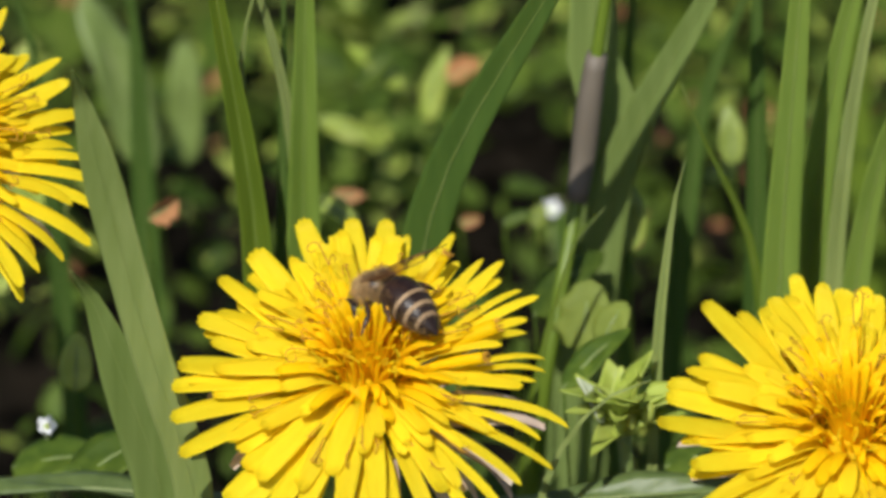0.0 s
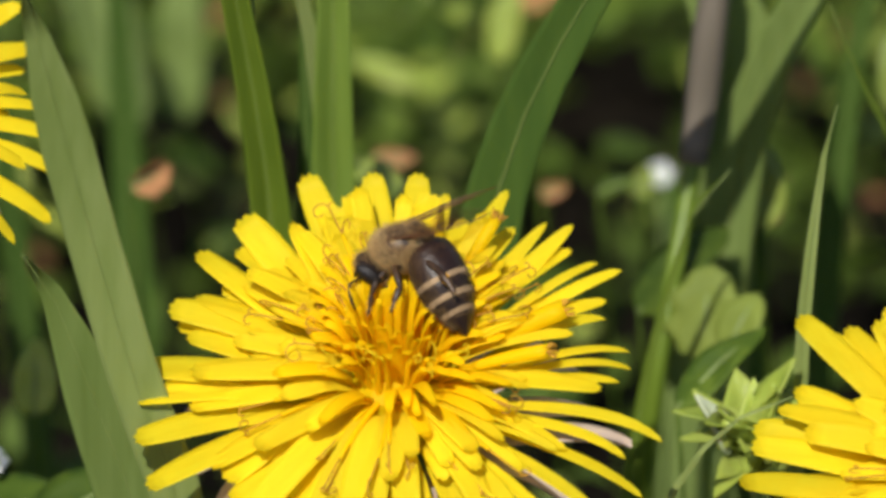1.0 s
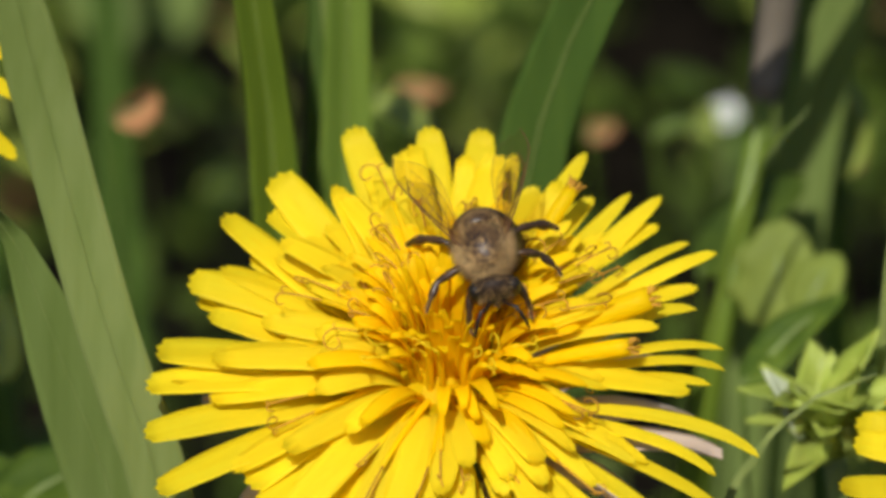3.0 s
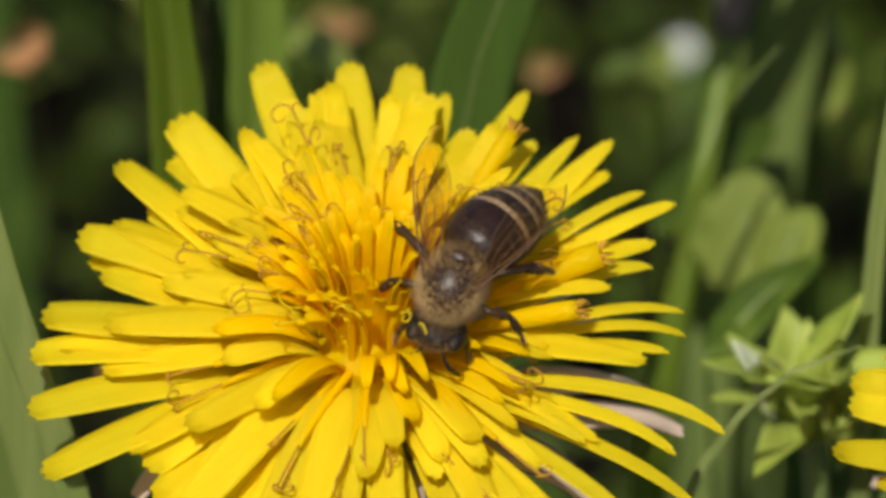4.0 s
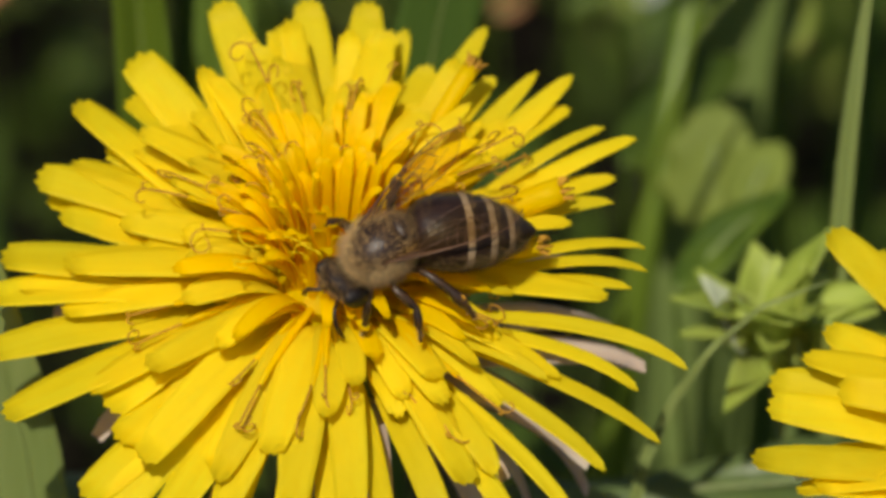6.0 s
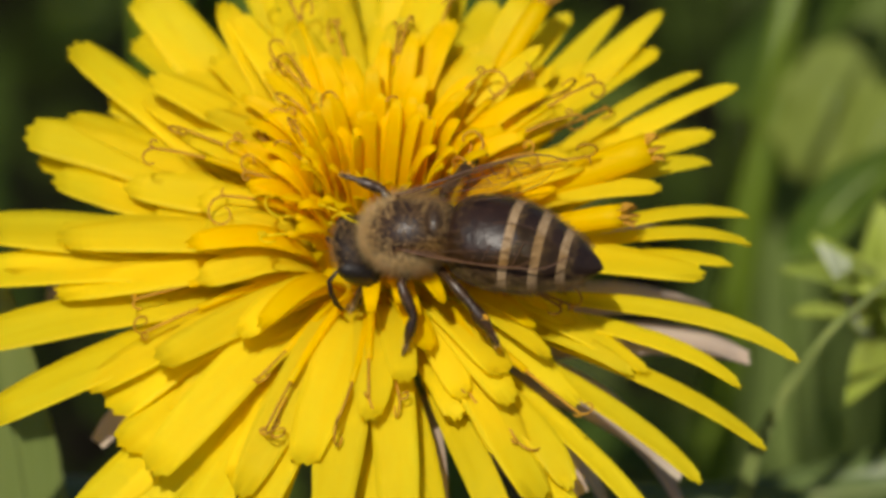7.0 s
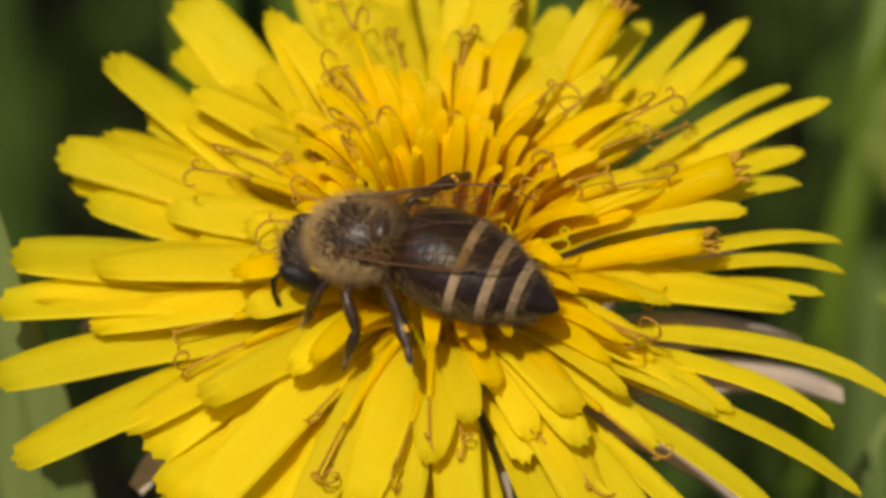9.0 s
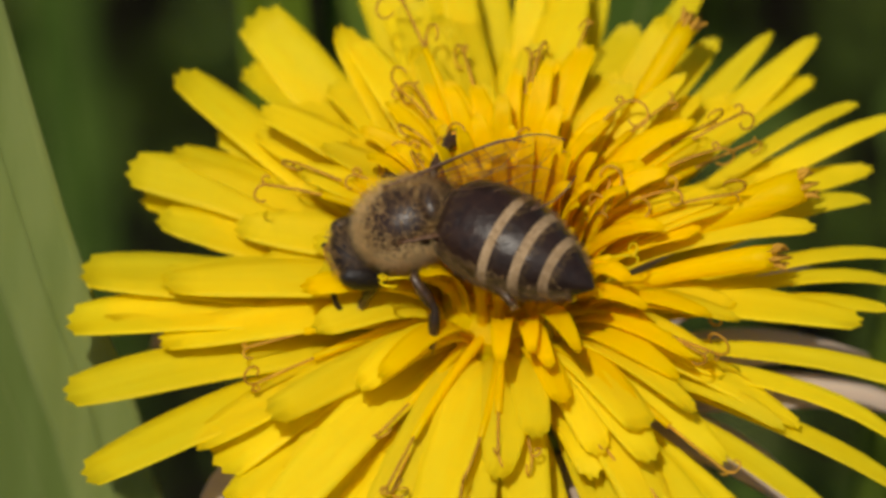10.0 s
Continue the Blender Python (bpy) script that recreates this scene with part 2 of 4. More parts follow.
def floret_outline(width, rng, slim):
    """Width along a ray floret: narrow tube at the foot, broad strap, blunt end."""
    w = width * MM * rng.uniform(0.90, 1.12) * (0.92 if slim else 1.10)
    blunt, shoulder = (rng.uniform(0.32, 0.54), 0.64) if slim else (rng.uniform(0.50, 0.78), 0.76)

    def width_at(k):
        grow = min(1.0, k / 0.48)
        end = 1.0 if k < shoulder else 1.0 - (1 - blunt) * ((k - shoulder) / (1 - shoulder)) ** 1.7
        return w * (0.34 + 0.66 * grow * grow * (3 - 2 * grow)) * end
    return width_at


def floret(curve, az, facing, width_at, rng, head, mat, rows=11, teeth=0.00022):
    fold = rng.uniform(-0.16, 0.30)
    v, f = strap(curve, facing, width_at, lambda k: fold * (1.2 - k), rows, 6, 0.00007,
                 teeth=teeth, twist=rng.uniform(-0.35, 0.35), ridge=0.11)
    return part("petal", mesh_of("petal", v, f, mat), head, pose(0, 0, 0, 0, 0, az))


def petal(az, el, length, width, rng, head, mat, bulge=0.12, fresh=False):
    """One outer ray floret: az and el of its tip seen from the middle of the head, in degrees; mm."""
    e = radians(el)
    tip = Vector((length * math.cos(e), rng.uniform(-0.3, 0.3), length * math.sin(e)))
    start = Vector((3.1, 0, -2.6 + 1.0 * math.sin(e)))
    mid = start * 0.52 + tip * 0.48 + Vector((-math.sin(e), rng.uniform(-0.4, 0.4), math.cos(e))) * (bulge * length * rng.uniform(0.7, 1.3))
    slim = not fresh and math.cos(radians(az - 10)) > 0.45          # the florets on this side dry out and narrow first
    curve = [start, mid, tip]
    if not fresh and math.cos(radians(az + 25)) > 0.55:          # drooping, hooked tips
        width *= 0.80
        up = Vector((-math.sin(e), 0, math.cos(e)))
        curve = [start, start * 0.62 + tip * 0.38 + up * 0.07 * length, start * 0.2 + tip * 0.8 + up * rng.uniform(0.08, 0.18) * length, tip]
    return floret([p * MM for p in curve], az, (-math.sin(e), 0, math.cos(e)), floret_outline(width * (1.0 if math.cos(radians(az)) < -0.5 else 0.9), rng, slim), rng, head, mat)


def inner_floret(az, root, reach, height, width, rng, head, mat, fresh=False):
    """A floret whose tube rises from the disc at the radius root and then flares out to its tip; mm."""
    top = max(0.6, height)
    curve = [(root, 0, -2.4), (root * 1.12 + 0.1, rng.uniform(-0.2, 0.2), top * 0.45),
             (root + (reach - root) * 0.45, rng.uniform(-0.4, 0.4), top * 0.62 + height * 0.38 + 0.35), (reach, rng.uniform(-0.4, 0.4), height)]
    slim = reach < 8 or not fresh and reach > 9 and math.cos(radians(az - 10)) > 0.45
    return floret([Vector(p) * MM for p in curve], az, (-0.6, 0, 0.8), floret_outline(width, rng, slim), rng, head, mat, 12, 0.00022 if reach > 8 else 0.00008)


def style(az, root, reach, height, rng, head, mat=None):
    """A thin style out of its anther tube, forked into a long crook and a small curl."""
    curve = [Vector((root, 0, -1.5)), Vector((root * 1.1, 0, height * 0.5)), Vector((root + (reach - root) * 0.55, rng.uniform(-0.5, 0.5), height * 0.9)),
             Vector((reach, rng.uniform(-0.5, 0.5), height))]
    pts = [bezier(curve, k / 10)[0] for k in range(11)]
    tubes = part("anther_tube", mesh_of("anther_tube", *tube([p * MM for p in pts[:9]], [(0.17 + 0.012 * k - 0.016 * max(0, k - 4) ** 1.35) * MM for k in range(9)], 6), PETAL_INNER),
                 head, pose(0, 0, 0, 0, 0, az))
    pieces = [tube([p * MM for p in pts[7:]], [0.068 * MM] * 4, 5)]
    way = (pts[-1] - pts[-2]).normalized()
    aside = Matrix.Rotation(rng.uniform(0, 2 * math.pi), 3, way) @ way.orthogonal().normalized()
    for s, turn, r in ((1, rng.uniform(0.45, 0.78), rng.uniform(0.42, 0.85)), (-1, rng.uniform(0.25, 0.9), rng.uniform(0.18, 0.36))):
        bend = (aside * s + Vector((0, rng.gauss(0, 0.3), rng.gauss(0, 0.3)))).normalized()
        bend = (bend - way * bend.dot(way)).normalized()
        ring, p = [pts[-1]], pts[-1].copy()
        for k in range(12):
            ang = 2 * math.pi * turn / 12
            along = 2 * math.pi * turn * r / 12 * (1 - 0.035 * k)
            a = ang * (k + 0.5) * (1 + 0.02 * k)
            p = p + (way * math.cos(a) + bend * math.sin(a)) * along
            ring.append(p)
        pieces.append(tube([q * MM for q in ring], [0.066 * MM * (1 - 0.03 * k) for k in range(13)], 5))
    v, f = join(*pieces)
    return part("style", mesh_of("style", v, f, mat or STYLE), tubes)


def flower_head(thing, at, outer, seed, rings=1.0, fresh=False):
    """The head of a dandelion: cup with bracts, explicit outer florets, rings of inner ones and curled styles."""
    rng = random.Random(seed)
    prof = [(-9.5, 1.2), (-9.0, 2.6), (-6.5, 4.2), (-3.5, 4.4), (-2.2, 3.6), (-1.8, 1.5), (-1.7, 0.05)]
    n = 20
    verts = [((r + 0.12 * (k % 2)) * MM * math.cos(2 * math.pi * k / n), (r + 0.12 * (k % 2)) * MM * math.sin(2 * math.pi * k / n), z * MM)
             for z, r in prof for k in range(n)]
    faces = [(i * n + k, i * n + (k + 1) % n, (i + 1) * n + (k + 1) % n, (i + 1) * n + k)
             for i in range(len(prof) - 1) for k in range(n)]
    head = part("flower_cup", mesh_of("flower_cup", verts, faces, CUP), thing, at)
    verts, faces = [], []
    for i in range(9):
        for k in range(n):
            a = math.pi / 2 * i / 8
            r, z = 3.4 * math.cos(a), -3.0 + 4.2 * math.sin(a)
            bump = 0.25 * (k % 2) + 0.25 * (i % 2)
            verts.append(((r + bump) * MM * math.cos(2 * math.pi * k / n), (r + bump) * MM * math.sin(2 * math.pi * k / n), z * MM))
    faces = [(i * n + k, i * n + (k + 1) % n, (i + 1) * n + (k + 1) % n, (i + 1) * n + k) for i in range(8) for k in range(n)]
    part("floret_disc", mesh_of("floret_disc", verts, faces, PETAL_INNER, False), head)
    for az, el, length, width in outer:
        petal(az, el, length, width, rng, head, PETAL, 0.05 if el > 8 else 0.13, fresh=fresh)
    # rows of florets from the rim to the middle: count, foot radius, reach, height, their spread, width
    for count, root, reach, rs, height, hs, width, mat in (
            (22, 3.4, 15.2, 1.6, 0.2, 1.2, 2.05, PETAL), (22, 3.0, 13.2, 1.8, 0.9, 1.2, 1.95, PETAL),
            (24, 2.7, 11.2, 1.8, 1.6, 1.2, 1.75, PETAL), (26, 2.6, 9.2, 1.6, 2.6, 1.0, 1.50, PETAL),
            (32, 2.5, 7.4, 1.7, 3.9, 1.0, 1.18, PETAL_INNER), (34, 2.2, 5.6, 1.5, 4.9, 1.0, 1.00, PETAL_INNER),
            (30, 1.7, 3.8, 1.1, 5.5, 1.0, 0.86, PETAL_INNER), (18, 0.9, 2.0, 0.8, 5.7, 0.9, 0.76, PETAL_INNER)):
        for i in range(int(count * rings)):
            az = 360 * (i + rng.uniform(-0.4, 0.4)) / int(count * rings)
            ahead = max(0.0, -math.sin(radians(az)))
            if 5 < reach < 14 and rng.random() < 0.45 * ahead:
                continue
            if not fresh and reach > 12 and math.cos(radians(az + 35)) > 0.8 and rng.random() < 0.6:      # the side that dries out is thin
                continue
            r = reach + rng.uniform(-rs, rs) + (1.4 if reach > 5 else -0.4) * ahead
            h = height * (1 - {7.4: 0.42, 5.6: 0.26}.get(reach, 0) * ahead) + (0.23 if reach > 8 else 0.16) * r * math.sin(radians(az)) + rng.uniform(-hs, hs)
            inner_floret(az, root, r, h, width, rng, head, mat, fresh)
    for i in range(int(54 * rings)):
        rear = i % 10 < 7
        turn = (i * 0.618034 + rng.uniform(-0.05, 0.05)) % 1
        az = -10 + 200 * turn if rear else -165 + 150 * turn
        r = rng.uniform(3.0, 11.5) if rear else rng.uniform(8.5, 14.0)
        h = (3.6 if rear else 0.9) + 0.20 * r * math.sin(radians(az)) + rng.uniform(-0.3, 1.6)
        style(az, rng.uniform(1.2, 3.0), r, h, rng, head)
    for i in range(int(9 * rings)):
        r = rng.uniform(3.4, 6.4)
        style(-165 + 145 * (i + rng.random()) / int(9 * rings), 2.4, r, 4.4 - 0.2 * r + rng.uniform(0.2, 1.3), rng, head, PETAL)
    for az, reach, drop in ((-20, 14.5, -13.5), (-33, 12.5, -13.0), (-45, 12.0, -16.0), (-6, 17.0, -7.0), (200, 14.0, -8.0)):
        curve = [(3.8 * MM, 0, -7.5 * MM), (reach * 0.8 * MM, 0, -4.5 * MM), (reach * MM, 0.6 * MM, drop * MM)]
        v, f = strap(curve, (0.4, 0, 1), lambda k: 2.3 * MM * (1 - 0.7 * k ** 2.4), lambda k: 0.3, 9, 4, 0.0002, twist=rng.uniform(-0.6, 0.6))
        part("bract", mesh_of("bract", v, f, BRACT), head, pose(0, 0, 0, 0, 0, az))
    for i in range(15):
        az = 360 * i / 15 + rng.uniform(-6, 6)
        length = rng.uniform(13.5, 17)
        curve = [(3.8 * MM, 0, -7.5 * MM), (9.0 * MM, 0, rng.uniform(-4.5, -3) * MM),
                 (length * MM, rng.uniform(-1, 1) * MM, rng.uniform(-10, -6) * MM)]
        v, f = strap(curve, (0.4, 0, 1), lambda k: 2.6 * MM * (1 - 0.75 * k ** 2.2), lambda k: 0.3, 8, 4, 0.0002)
        part("bract", mesh_of("bract", v, f, BRACT), head, pose(0, 0, 0, 0, 0, az), "pale bract with a pinkish tip" if i == 0 else "")
    return head


def scape(thing, foot, top, lean):
    """The hollow stalk from the ground to the cup."""
    pts = [bezier([foot, (foot[0] * 0.6 + top[0] * 0.4 + lean[0], foot[1] * 0.6 + top[1] * 0.4 + lean[1], top[2] * 0.55), top], k / 12)[0]
           for k in range(13)]
    v, f = tube(pts, [(2.1 - 0.04 * k) * MM for k in range(13)], 12)
    return part("stalk", mesh_of("stalk", v, f, STEM), thing)


# tips of the florets that stand out: azimuth, rise, length, width
REAR = [
    (111, 11.0, 18.2, 2.3),
    (94, 11.0, 17.4, 2.0),
    (83, 11.0, 17.3, 2.0),
    (76, 11.0, 15.8, 1.6),
    (60, 11.0, 17.4, 1.8),
    (45, 11.0, 16.4, 1.8),
    (40, 11.0, 17.5, 2.0),
    (130, 11.0, 17.1, 2.2),
    (146, 11.0, 17.2, 2.1),
    (100, 24.0, 14.5, 1.5),
    (86, 24.0, 13.7, 1.4),
    (58, 24.0, 13.6, 1.7),
    (127, 24.0, 13.4, 1.8),
    (107, 24.0, 12.4, 1.6),
    (113, 24.0, 11.3, 1.5),
]
SIDES = [
    (27, 9.8, 16.9, 1.3),
    (23, 9.3, 18.1, 1.7),
    (12, 5.3, 15.7, 1.6),
    (1, 2.3, 17.0, 1.3),
    (357, 1.0, 17.1, 1.4),
    (354, 0.3, 16.3, 1.5),
    (342, -4.7, 20.3, 1.6),
    (158, 7.7, 15.6, 1.9),
    (164, 6.7, 17.1, 2.0),
    (170, 4.6, 15.3, 1.9),
    (170, 4.0, 13.3, 1.7),
    (179, 2.5, 18.2, 2.2),
    (186, 0.1, 17.3, 2.1),
    (187, -0.4, 18.9, 2.0),
    (196, -3.9, 19.6, 2.2),
]
FRONT = [
    (205, -7.4, 20.2, 2.4),
    (211, -6.1, 15.6, 1.9),
    (224, -12.2, 19.6, 2.1),
    (230, -14.1, 19.9, 2.1),
    (223, -9.1, 16.1, 2.0),
    (243, -10.9, 14.6, 2.0),
    (249, -15.1, 17.9, 2.1),
    (255, -9.1, 11.9, 1.9),
    (261, -15.9, 18.0, 2.0),
    (269, -16.0, 17.8, 2.0),
    (273, -11.5, 13.9, 1.8),
    (289, -7.7, 10.8, 1.6),
    (281, -15.5, 17.7, 1.8),
    (297, -9.5, 13.2, 1.7),
    (290, -15.3, 18.1, 1.9),
    (305, -11.0, 15.9, 2.0),
    (302, -15.3, 19.6, 1.7),
    (320, -11.1, 19.3, 1.6),
    (312, -14.3, 20.6, 1.7),
    (330, -9.2, 20.7, 1.7),
    (335, -6.3, 18.3, 1.6),
    (328, -5.4, 13.9, 1.5),
    (238, -14.5, 18.9, 2.2),
]


def closed_floret(head, tip, thick):
    """A floret still rolled into a tube, with a browned frilled mouth."""
    end = Vector(tip)
    start = Vector((end.x * 0.18, end.y * 0.18, -1.2))
    mid = start.lerp(end, 0.55) + Vector((0, 0, 0.8))
    pts = [bezier([start * MM, mid * MM, end * MM], k / 10)[0] for k in range(11)]
    tube_part = part("closed_floret", mesh_of("closed_floret", *tube(pts, [thick * MM * (0.35 + 0.065 * k - 0.03 * max(0, k - 8) ** 2) for k in range(11)], 9), PETAL_INNER), head,
                     None, "rolled orange-yellow floret")
    way = (pts[-1] - pts[-2]).normalized()
    side = way.orthogonal().normalized()
    pieces = []
    for k in range(7):
        d = Matrix.Rotation(2 * math.pi * k / 7, 3, way) @ side
        p = pts[-1] + d * thick * 0.55 * MM
        pieces.append(tube([p - way * 0.35 * MM, p + way * 0.25 * MM + d * 0.10 * MM, p + way * 0.55 * MM + d * (0.35 if k % 2 else 0.05) * MM],
                           [0.17 * MM, 0.14 * MM, 0.05 * MM], 5))
    part("mouth", mesh_of("mouth", *join(*pieces), STYLE), tube_part)


def dandelion():
    thing = tagged(new("dandelion"), "open bright yellow dandelion with curled styles, swaying on its stalk", "flower", "dandelions")
    scape(thing, (0.003, 0.030, -0.012), (0, 0.0024, 0.1009), (0, 0.004))
    head = flower_head(thing, pose(0, 0, 0.11, HEAD_TILT, 0, 0), REAR + SIDES + FRONT, 3)
    for tip, thick in (((12.4, 1.7, 4.1), 0.85), ((11.2, -1.6, 3.2), 0.6), ((7.6, 9.2, 6.0), 0.55)):
        closed_floret(head, tip, thick)
    return thing


def side_dandelion(at, head_tilt, turn, seed, label, lean, fresh):
    rng = random.Random(seed + 50)
    outer = []
    for i in range(50):
        az = 360 * (i + rng.uniform(-0.4, 0.4)) / 50
        outer.append((az, 4 + 5 * math.sin(radians(az)) + rng.uniform(-8, 8), rng.uniform(15.5, 19.5), rng.uniform(1.9, 2.5)))
    thing = tagged(new("dandelion"), label, "flower", "dandelions")
    thing.matrix_basis = pose(at[0], at[1], 0, 0, 0, 0)
    scape(thing, (lean, 0.03, -0.012), (0, 0.0024, at[2] - 0.0091), (0, 0.004))
    flower_head(thing, pose(0, 0, at[2], head_tilt[0], head_tilt[1], turn), outer, seed, 0.8, fresh)
    return thing


main_flower = dandelion()
left_flower = side_dandelion((-0.0431, 0.0156, 0.1266), (22, 24), 8, 11, "yellow dandelion leaning among broad grass leaves", -0.01, False)
right_flower = side_dandelion((0.0447, -0.0017, 0.1035), (17, -6), 20, 23, "yellow dandelion nodding in the wind beside a chickweed tuft", 0.012, True)


# ---- grass ----
def grass_leaf(curve, width, mat, label, fold=0.25, tip=0.5, face=0.0):
    """A grass leaf: tapered strap with a keel and a midrib; tip is the share of its length over which it narrows."""
    def width_at(k):
        end = 1.0 if k < 1 - tip else max(0.03, 1 - max(0.0, (k - 1 + tip) / tip) ** 1.8)
        return width * MM * (0.75 + 0.25 * min(1.0, k / 0.3)) * end
    v, f = strap(curve, (face, -1, 0.35), width_at, lambda k: fold, 30, 8, 0.00022, ridge=0.025, line=spline)
    thing = tagged(new("grass_plant"), label, "grass plant", "grass plants")
    foot = Vector(curve[0])
    thing.location = foot
    ob = part("blade", mesh_of("blade", [Vector(q) - foot for q in v], f, mat), thing)
    pts = [spline(curve, k / 24)[0] - foot + Vector((0, -0.00012, 0.00004)) for k in range(25)]
    v, f = tube(pts, [max(0.03, 0.026 * width * (1 - (k / 24) ** 2)) * MM for k in range(25)], 5)
    part("midrib", mesh_of("midrib", v, f, GRASS_PALE), ob)
    return thing


grass_leaf([(-0.0080, 0.0080, -0.0080), (-0.0172, 0.0020, 0.0961), (-0.0209, 0.0000, 0.1113), (-0.0242, -0.0020, 0.1265), (-0.0272, -0.0050, 0.1421), (-0.0284, -0.0062, 0.1475)], 3.8, GRASS_PALE, "broad pale green grass leaf with a fine woolly bloom", 0.12, 0.10, 0)
grass_leaf([(-0.0090, 0.0120, -0.0080), (-0.0203, 0.0060, 0.0929), (-0.0245, 0.0040, 0.1089), (-0.0270, 0.0030, 0.1171), (-0.0287, 0.0020, 0.1202)], 5.2, GRASS_MID, "broad mid-green grass leaf arching beside the dandelion", 0.2, 0.18, 0.2)
grass_leaf([(-0.0069, 0.0352, -0.0080), (-0.0110, 0.0302, 0.1055), (-0.0149, 0.0261, 0.1366), (-0.0178, 0.0235, 0.1586)], 3.5, GRASS, "upright folded green grass blade", 1.0, 0.5, 0)
grass_leaf([(-0.0073, 0.0367, -0.0080), (-0.0102, 0.0327, 0.1020), (-0.0125, 0.0306, 0.1259), (-0.0098, 0.0294, 0.1405)], 1.6, GRASS_PALE, "slender pale grass blade among others", 0.3, 0.5, 0)
grass_leaf([(-0.0023, 0.0443, -0.0080), (-0.0070, 0.0379, 0.1065), (-0.0107, 0.0329, 0.1324), (-0.0170, 0.0299, 0.1481)], 1.8, GRASS_PALE, "pale grass blade parting from a stem", 0.3, 0.5, 0)
grass_leaf([(-0.0063, 0.0420, -0.0080), (-0.0065, 0.0376, 0.1021), (-0.0063, 0.0345, 0.1315), (-0.0063, 0.0321, 0.1551)], 4.4, GRASS_FRESH, "wide fresh green upright grass blade", 0.7, 0.6, 0)
# the dark green of this blade stands for shade from its neighbours
grass_leaf([(-0.0087, 0.0418, -0.0080), (-0.0086, 0.0395, 0.0978), (-0.0084, 0.0393, 0.1245), (-0.0082, 0.0393, 0.1406)], 1.5, GRASS_DARK, "dark grass blade with the shade of others in its colour", 0.4, 0.5, 0)
grass_leaf([(-0.0057, 0.0363, -0.0080), (0.0052, 0.0288, 0.1070), (0.0170, 0.0208, 0.1399), (0.0283, 0.0154, 0.1632)], 5.2, GRASS_DARK, "wide green grass blade slanting over dark soil", 0.28, 0.5, -0.25)
grass_leaf([(0.0139, 0.0603, -0.0080), (0.0236, 0.0532, 0.0970), (0.0322, 0.0470, 0.1224), (0.0412, 0.0423, 0.1429)], 4.6, GRASS_MID, "wide green grass blade leaning back", 0.3, 0.5, -0.3)
grass_leaf([(0.0245, 0.0196, -0.0080), (0.0275, 0.0176, 0.1004), (0.0289, 0.0175, 0.1171), (0.0301, 0.0175, 0.1231)], 1.05, GRASS_PALE, "thin grey-green grass blade with a bent tip", 0.3, 0.16, 0)
grass_leaf([(0.0452, 0.0478, -0.0080), (0.0375, 0.0409, 0.0962), (0.0312, 0.0358, 0.1169), (0.0300, 0.0348, 0.1211)], 1.5, GRASS, "thin bright grass blade leaning over", 0.3, 0.5, 0)
grass_leaf([(0.0375, 0.0385, -0.0080), (0.0396, 0.0346, 0.0974), (0.0413, 0.0315, 0.1332), (0.0426, 0.0292, 0.1623)], 4.4, GRASS_FRESH, "broad upright green grass blade", 0.3, 0.6, 0)
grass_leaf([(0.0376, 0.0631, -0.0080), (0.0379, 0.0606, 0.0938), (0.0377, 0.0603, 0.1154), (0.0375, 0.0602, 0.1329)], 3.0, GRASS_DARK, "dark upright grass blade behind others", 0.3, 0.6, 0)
grass_leaf([(0.0388, 0.0471, -0.0080), (0.0426, 0.0426, 0.0951), (0.0466, 0.0384, 0.1290), (0.0547, 0.0353, 0.1565)], 4.0, GRASS_FRESH, "upright green grass blade in a tuft", 0.4, 0.6, 0)
grass_leaf([(0.0414, 0.0445, -0.0080), (0.0451, 0.0398, 0.0982), (0.0485, 0.0356, 0.1306), (0.0552, 0.0326, 0.1570)], 2.2, GRASS_PALE, "pale narrow grass blade in a tuft", 0.3, 0.6, 0)
grass_leaf([(0.0390, 0.0442, -0.0080), (0.0476, 0.0387, 0.1001), (0.0540, 0.0346, 0.1248), (0.0694, 0.0314, 0.1446)], 3.4, GRASS_FRESH, "fresh green grass blade bent outwards", 0.3, 0.6, 0)
grass_leaf([(0.0101, 0.0332, -0.0080), (0.0154, 0.0311, 0.0843), (0.0199, 0.0309, 0.1064), (0.0226, 0.0309, 0.1096)], 2.0, GRASS, "green shoot rising beside a brown stem", 0.3, 0.7, 0)
grass_leaf([(-0.0198, 0.1007, -0.0080), (-0.0231, 0.0979, 0.0873), (-0.0241, 0.0977, 0.0966), (-0.0247, 0.0976, 0.1023)], 3.4, GRASS_DARK, "soft green grass blade far behind", 0.3, 0.6, 0)
grass_leaf([(0.0030, 0.0075, -0.0080), (0.0163, 0.0056, 0.0925), (0.0213, 0.0055, 0.1027), (0.0267, 0.0055, 0.1057)], 1.6, GRASS_PALE, "short pale grass blade under the flower", 0.3, 0.5, 0)
grass_leaf([(-0.0246, 0.0870, -0.0080), (-0.0329, 0.0842, 0.0937), (-0.0357, 0.0841, 0.1037), (-0.0369, 0.0840, 0.1077)], 2.6, GRASS_DARK, "green grass blade far behind", 0.3, 0.6, 0)
grass_leaf([(0.0233, 0.0783, -0.0080), (0.0254, 0.0756, 0.0988), (0.0261, 0.0754, 0.1100), (0.0264, 0.0754, 0.1157)], 3.0, GRASS_DARK, "dark grass blade standing behind", 0.3, 0.6, 0)
grass_leaf([(0.0240, 0.0841, -0.0080), (0.0327, 0.0814, 0.0894), (0.0372, 0.0812, 0.1039), (0.0396, 0.0811, 0.1113)], 3.0, GRASS_DARK, "dark grass blade standing behind", 0.3, 0.6, 0)
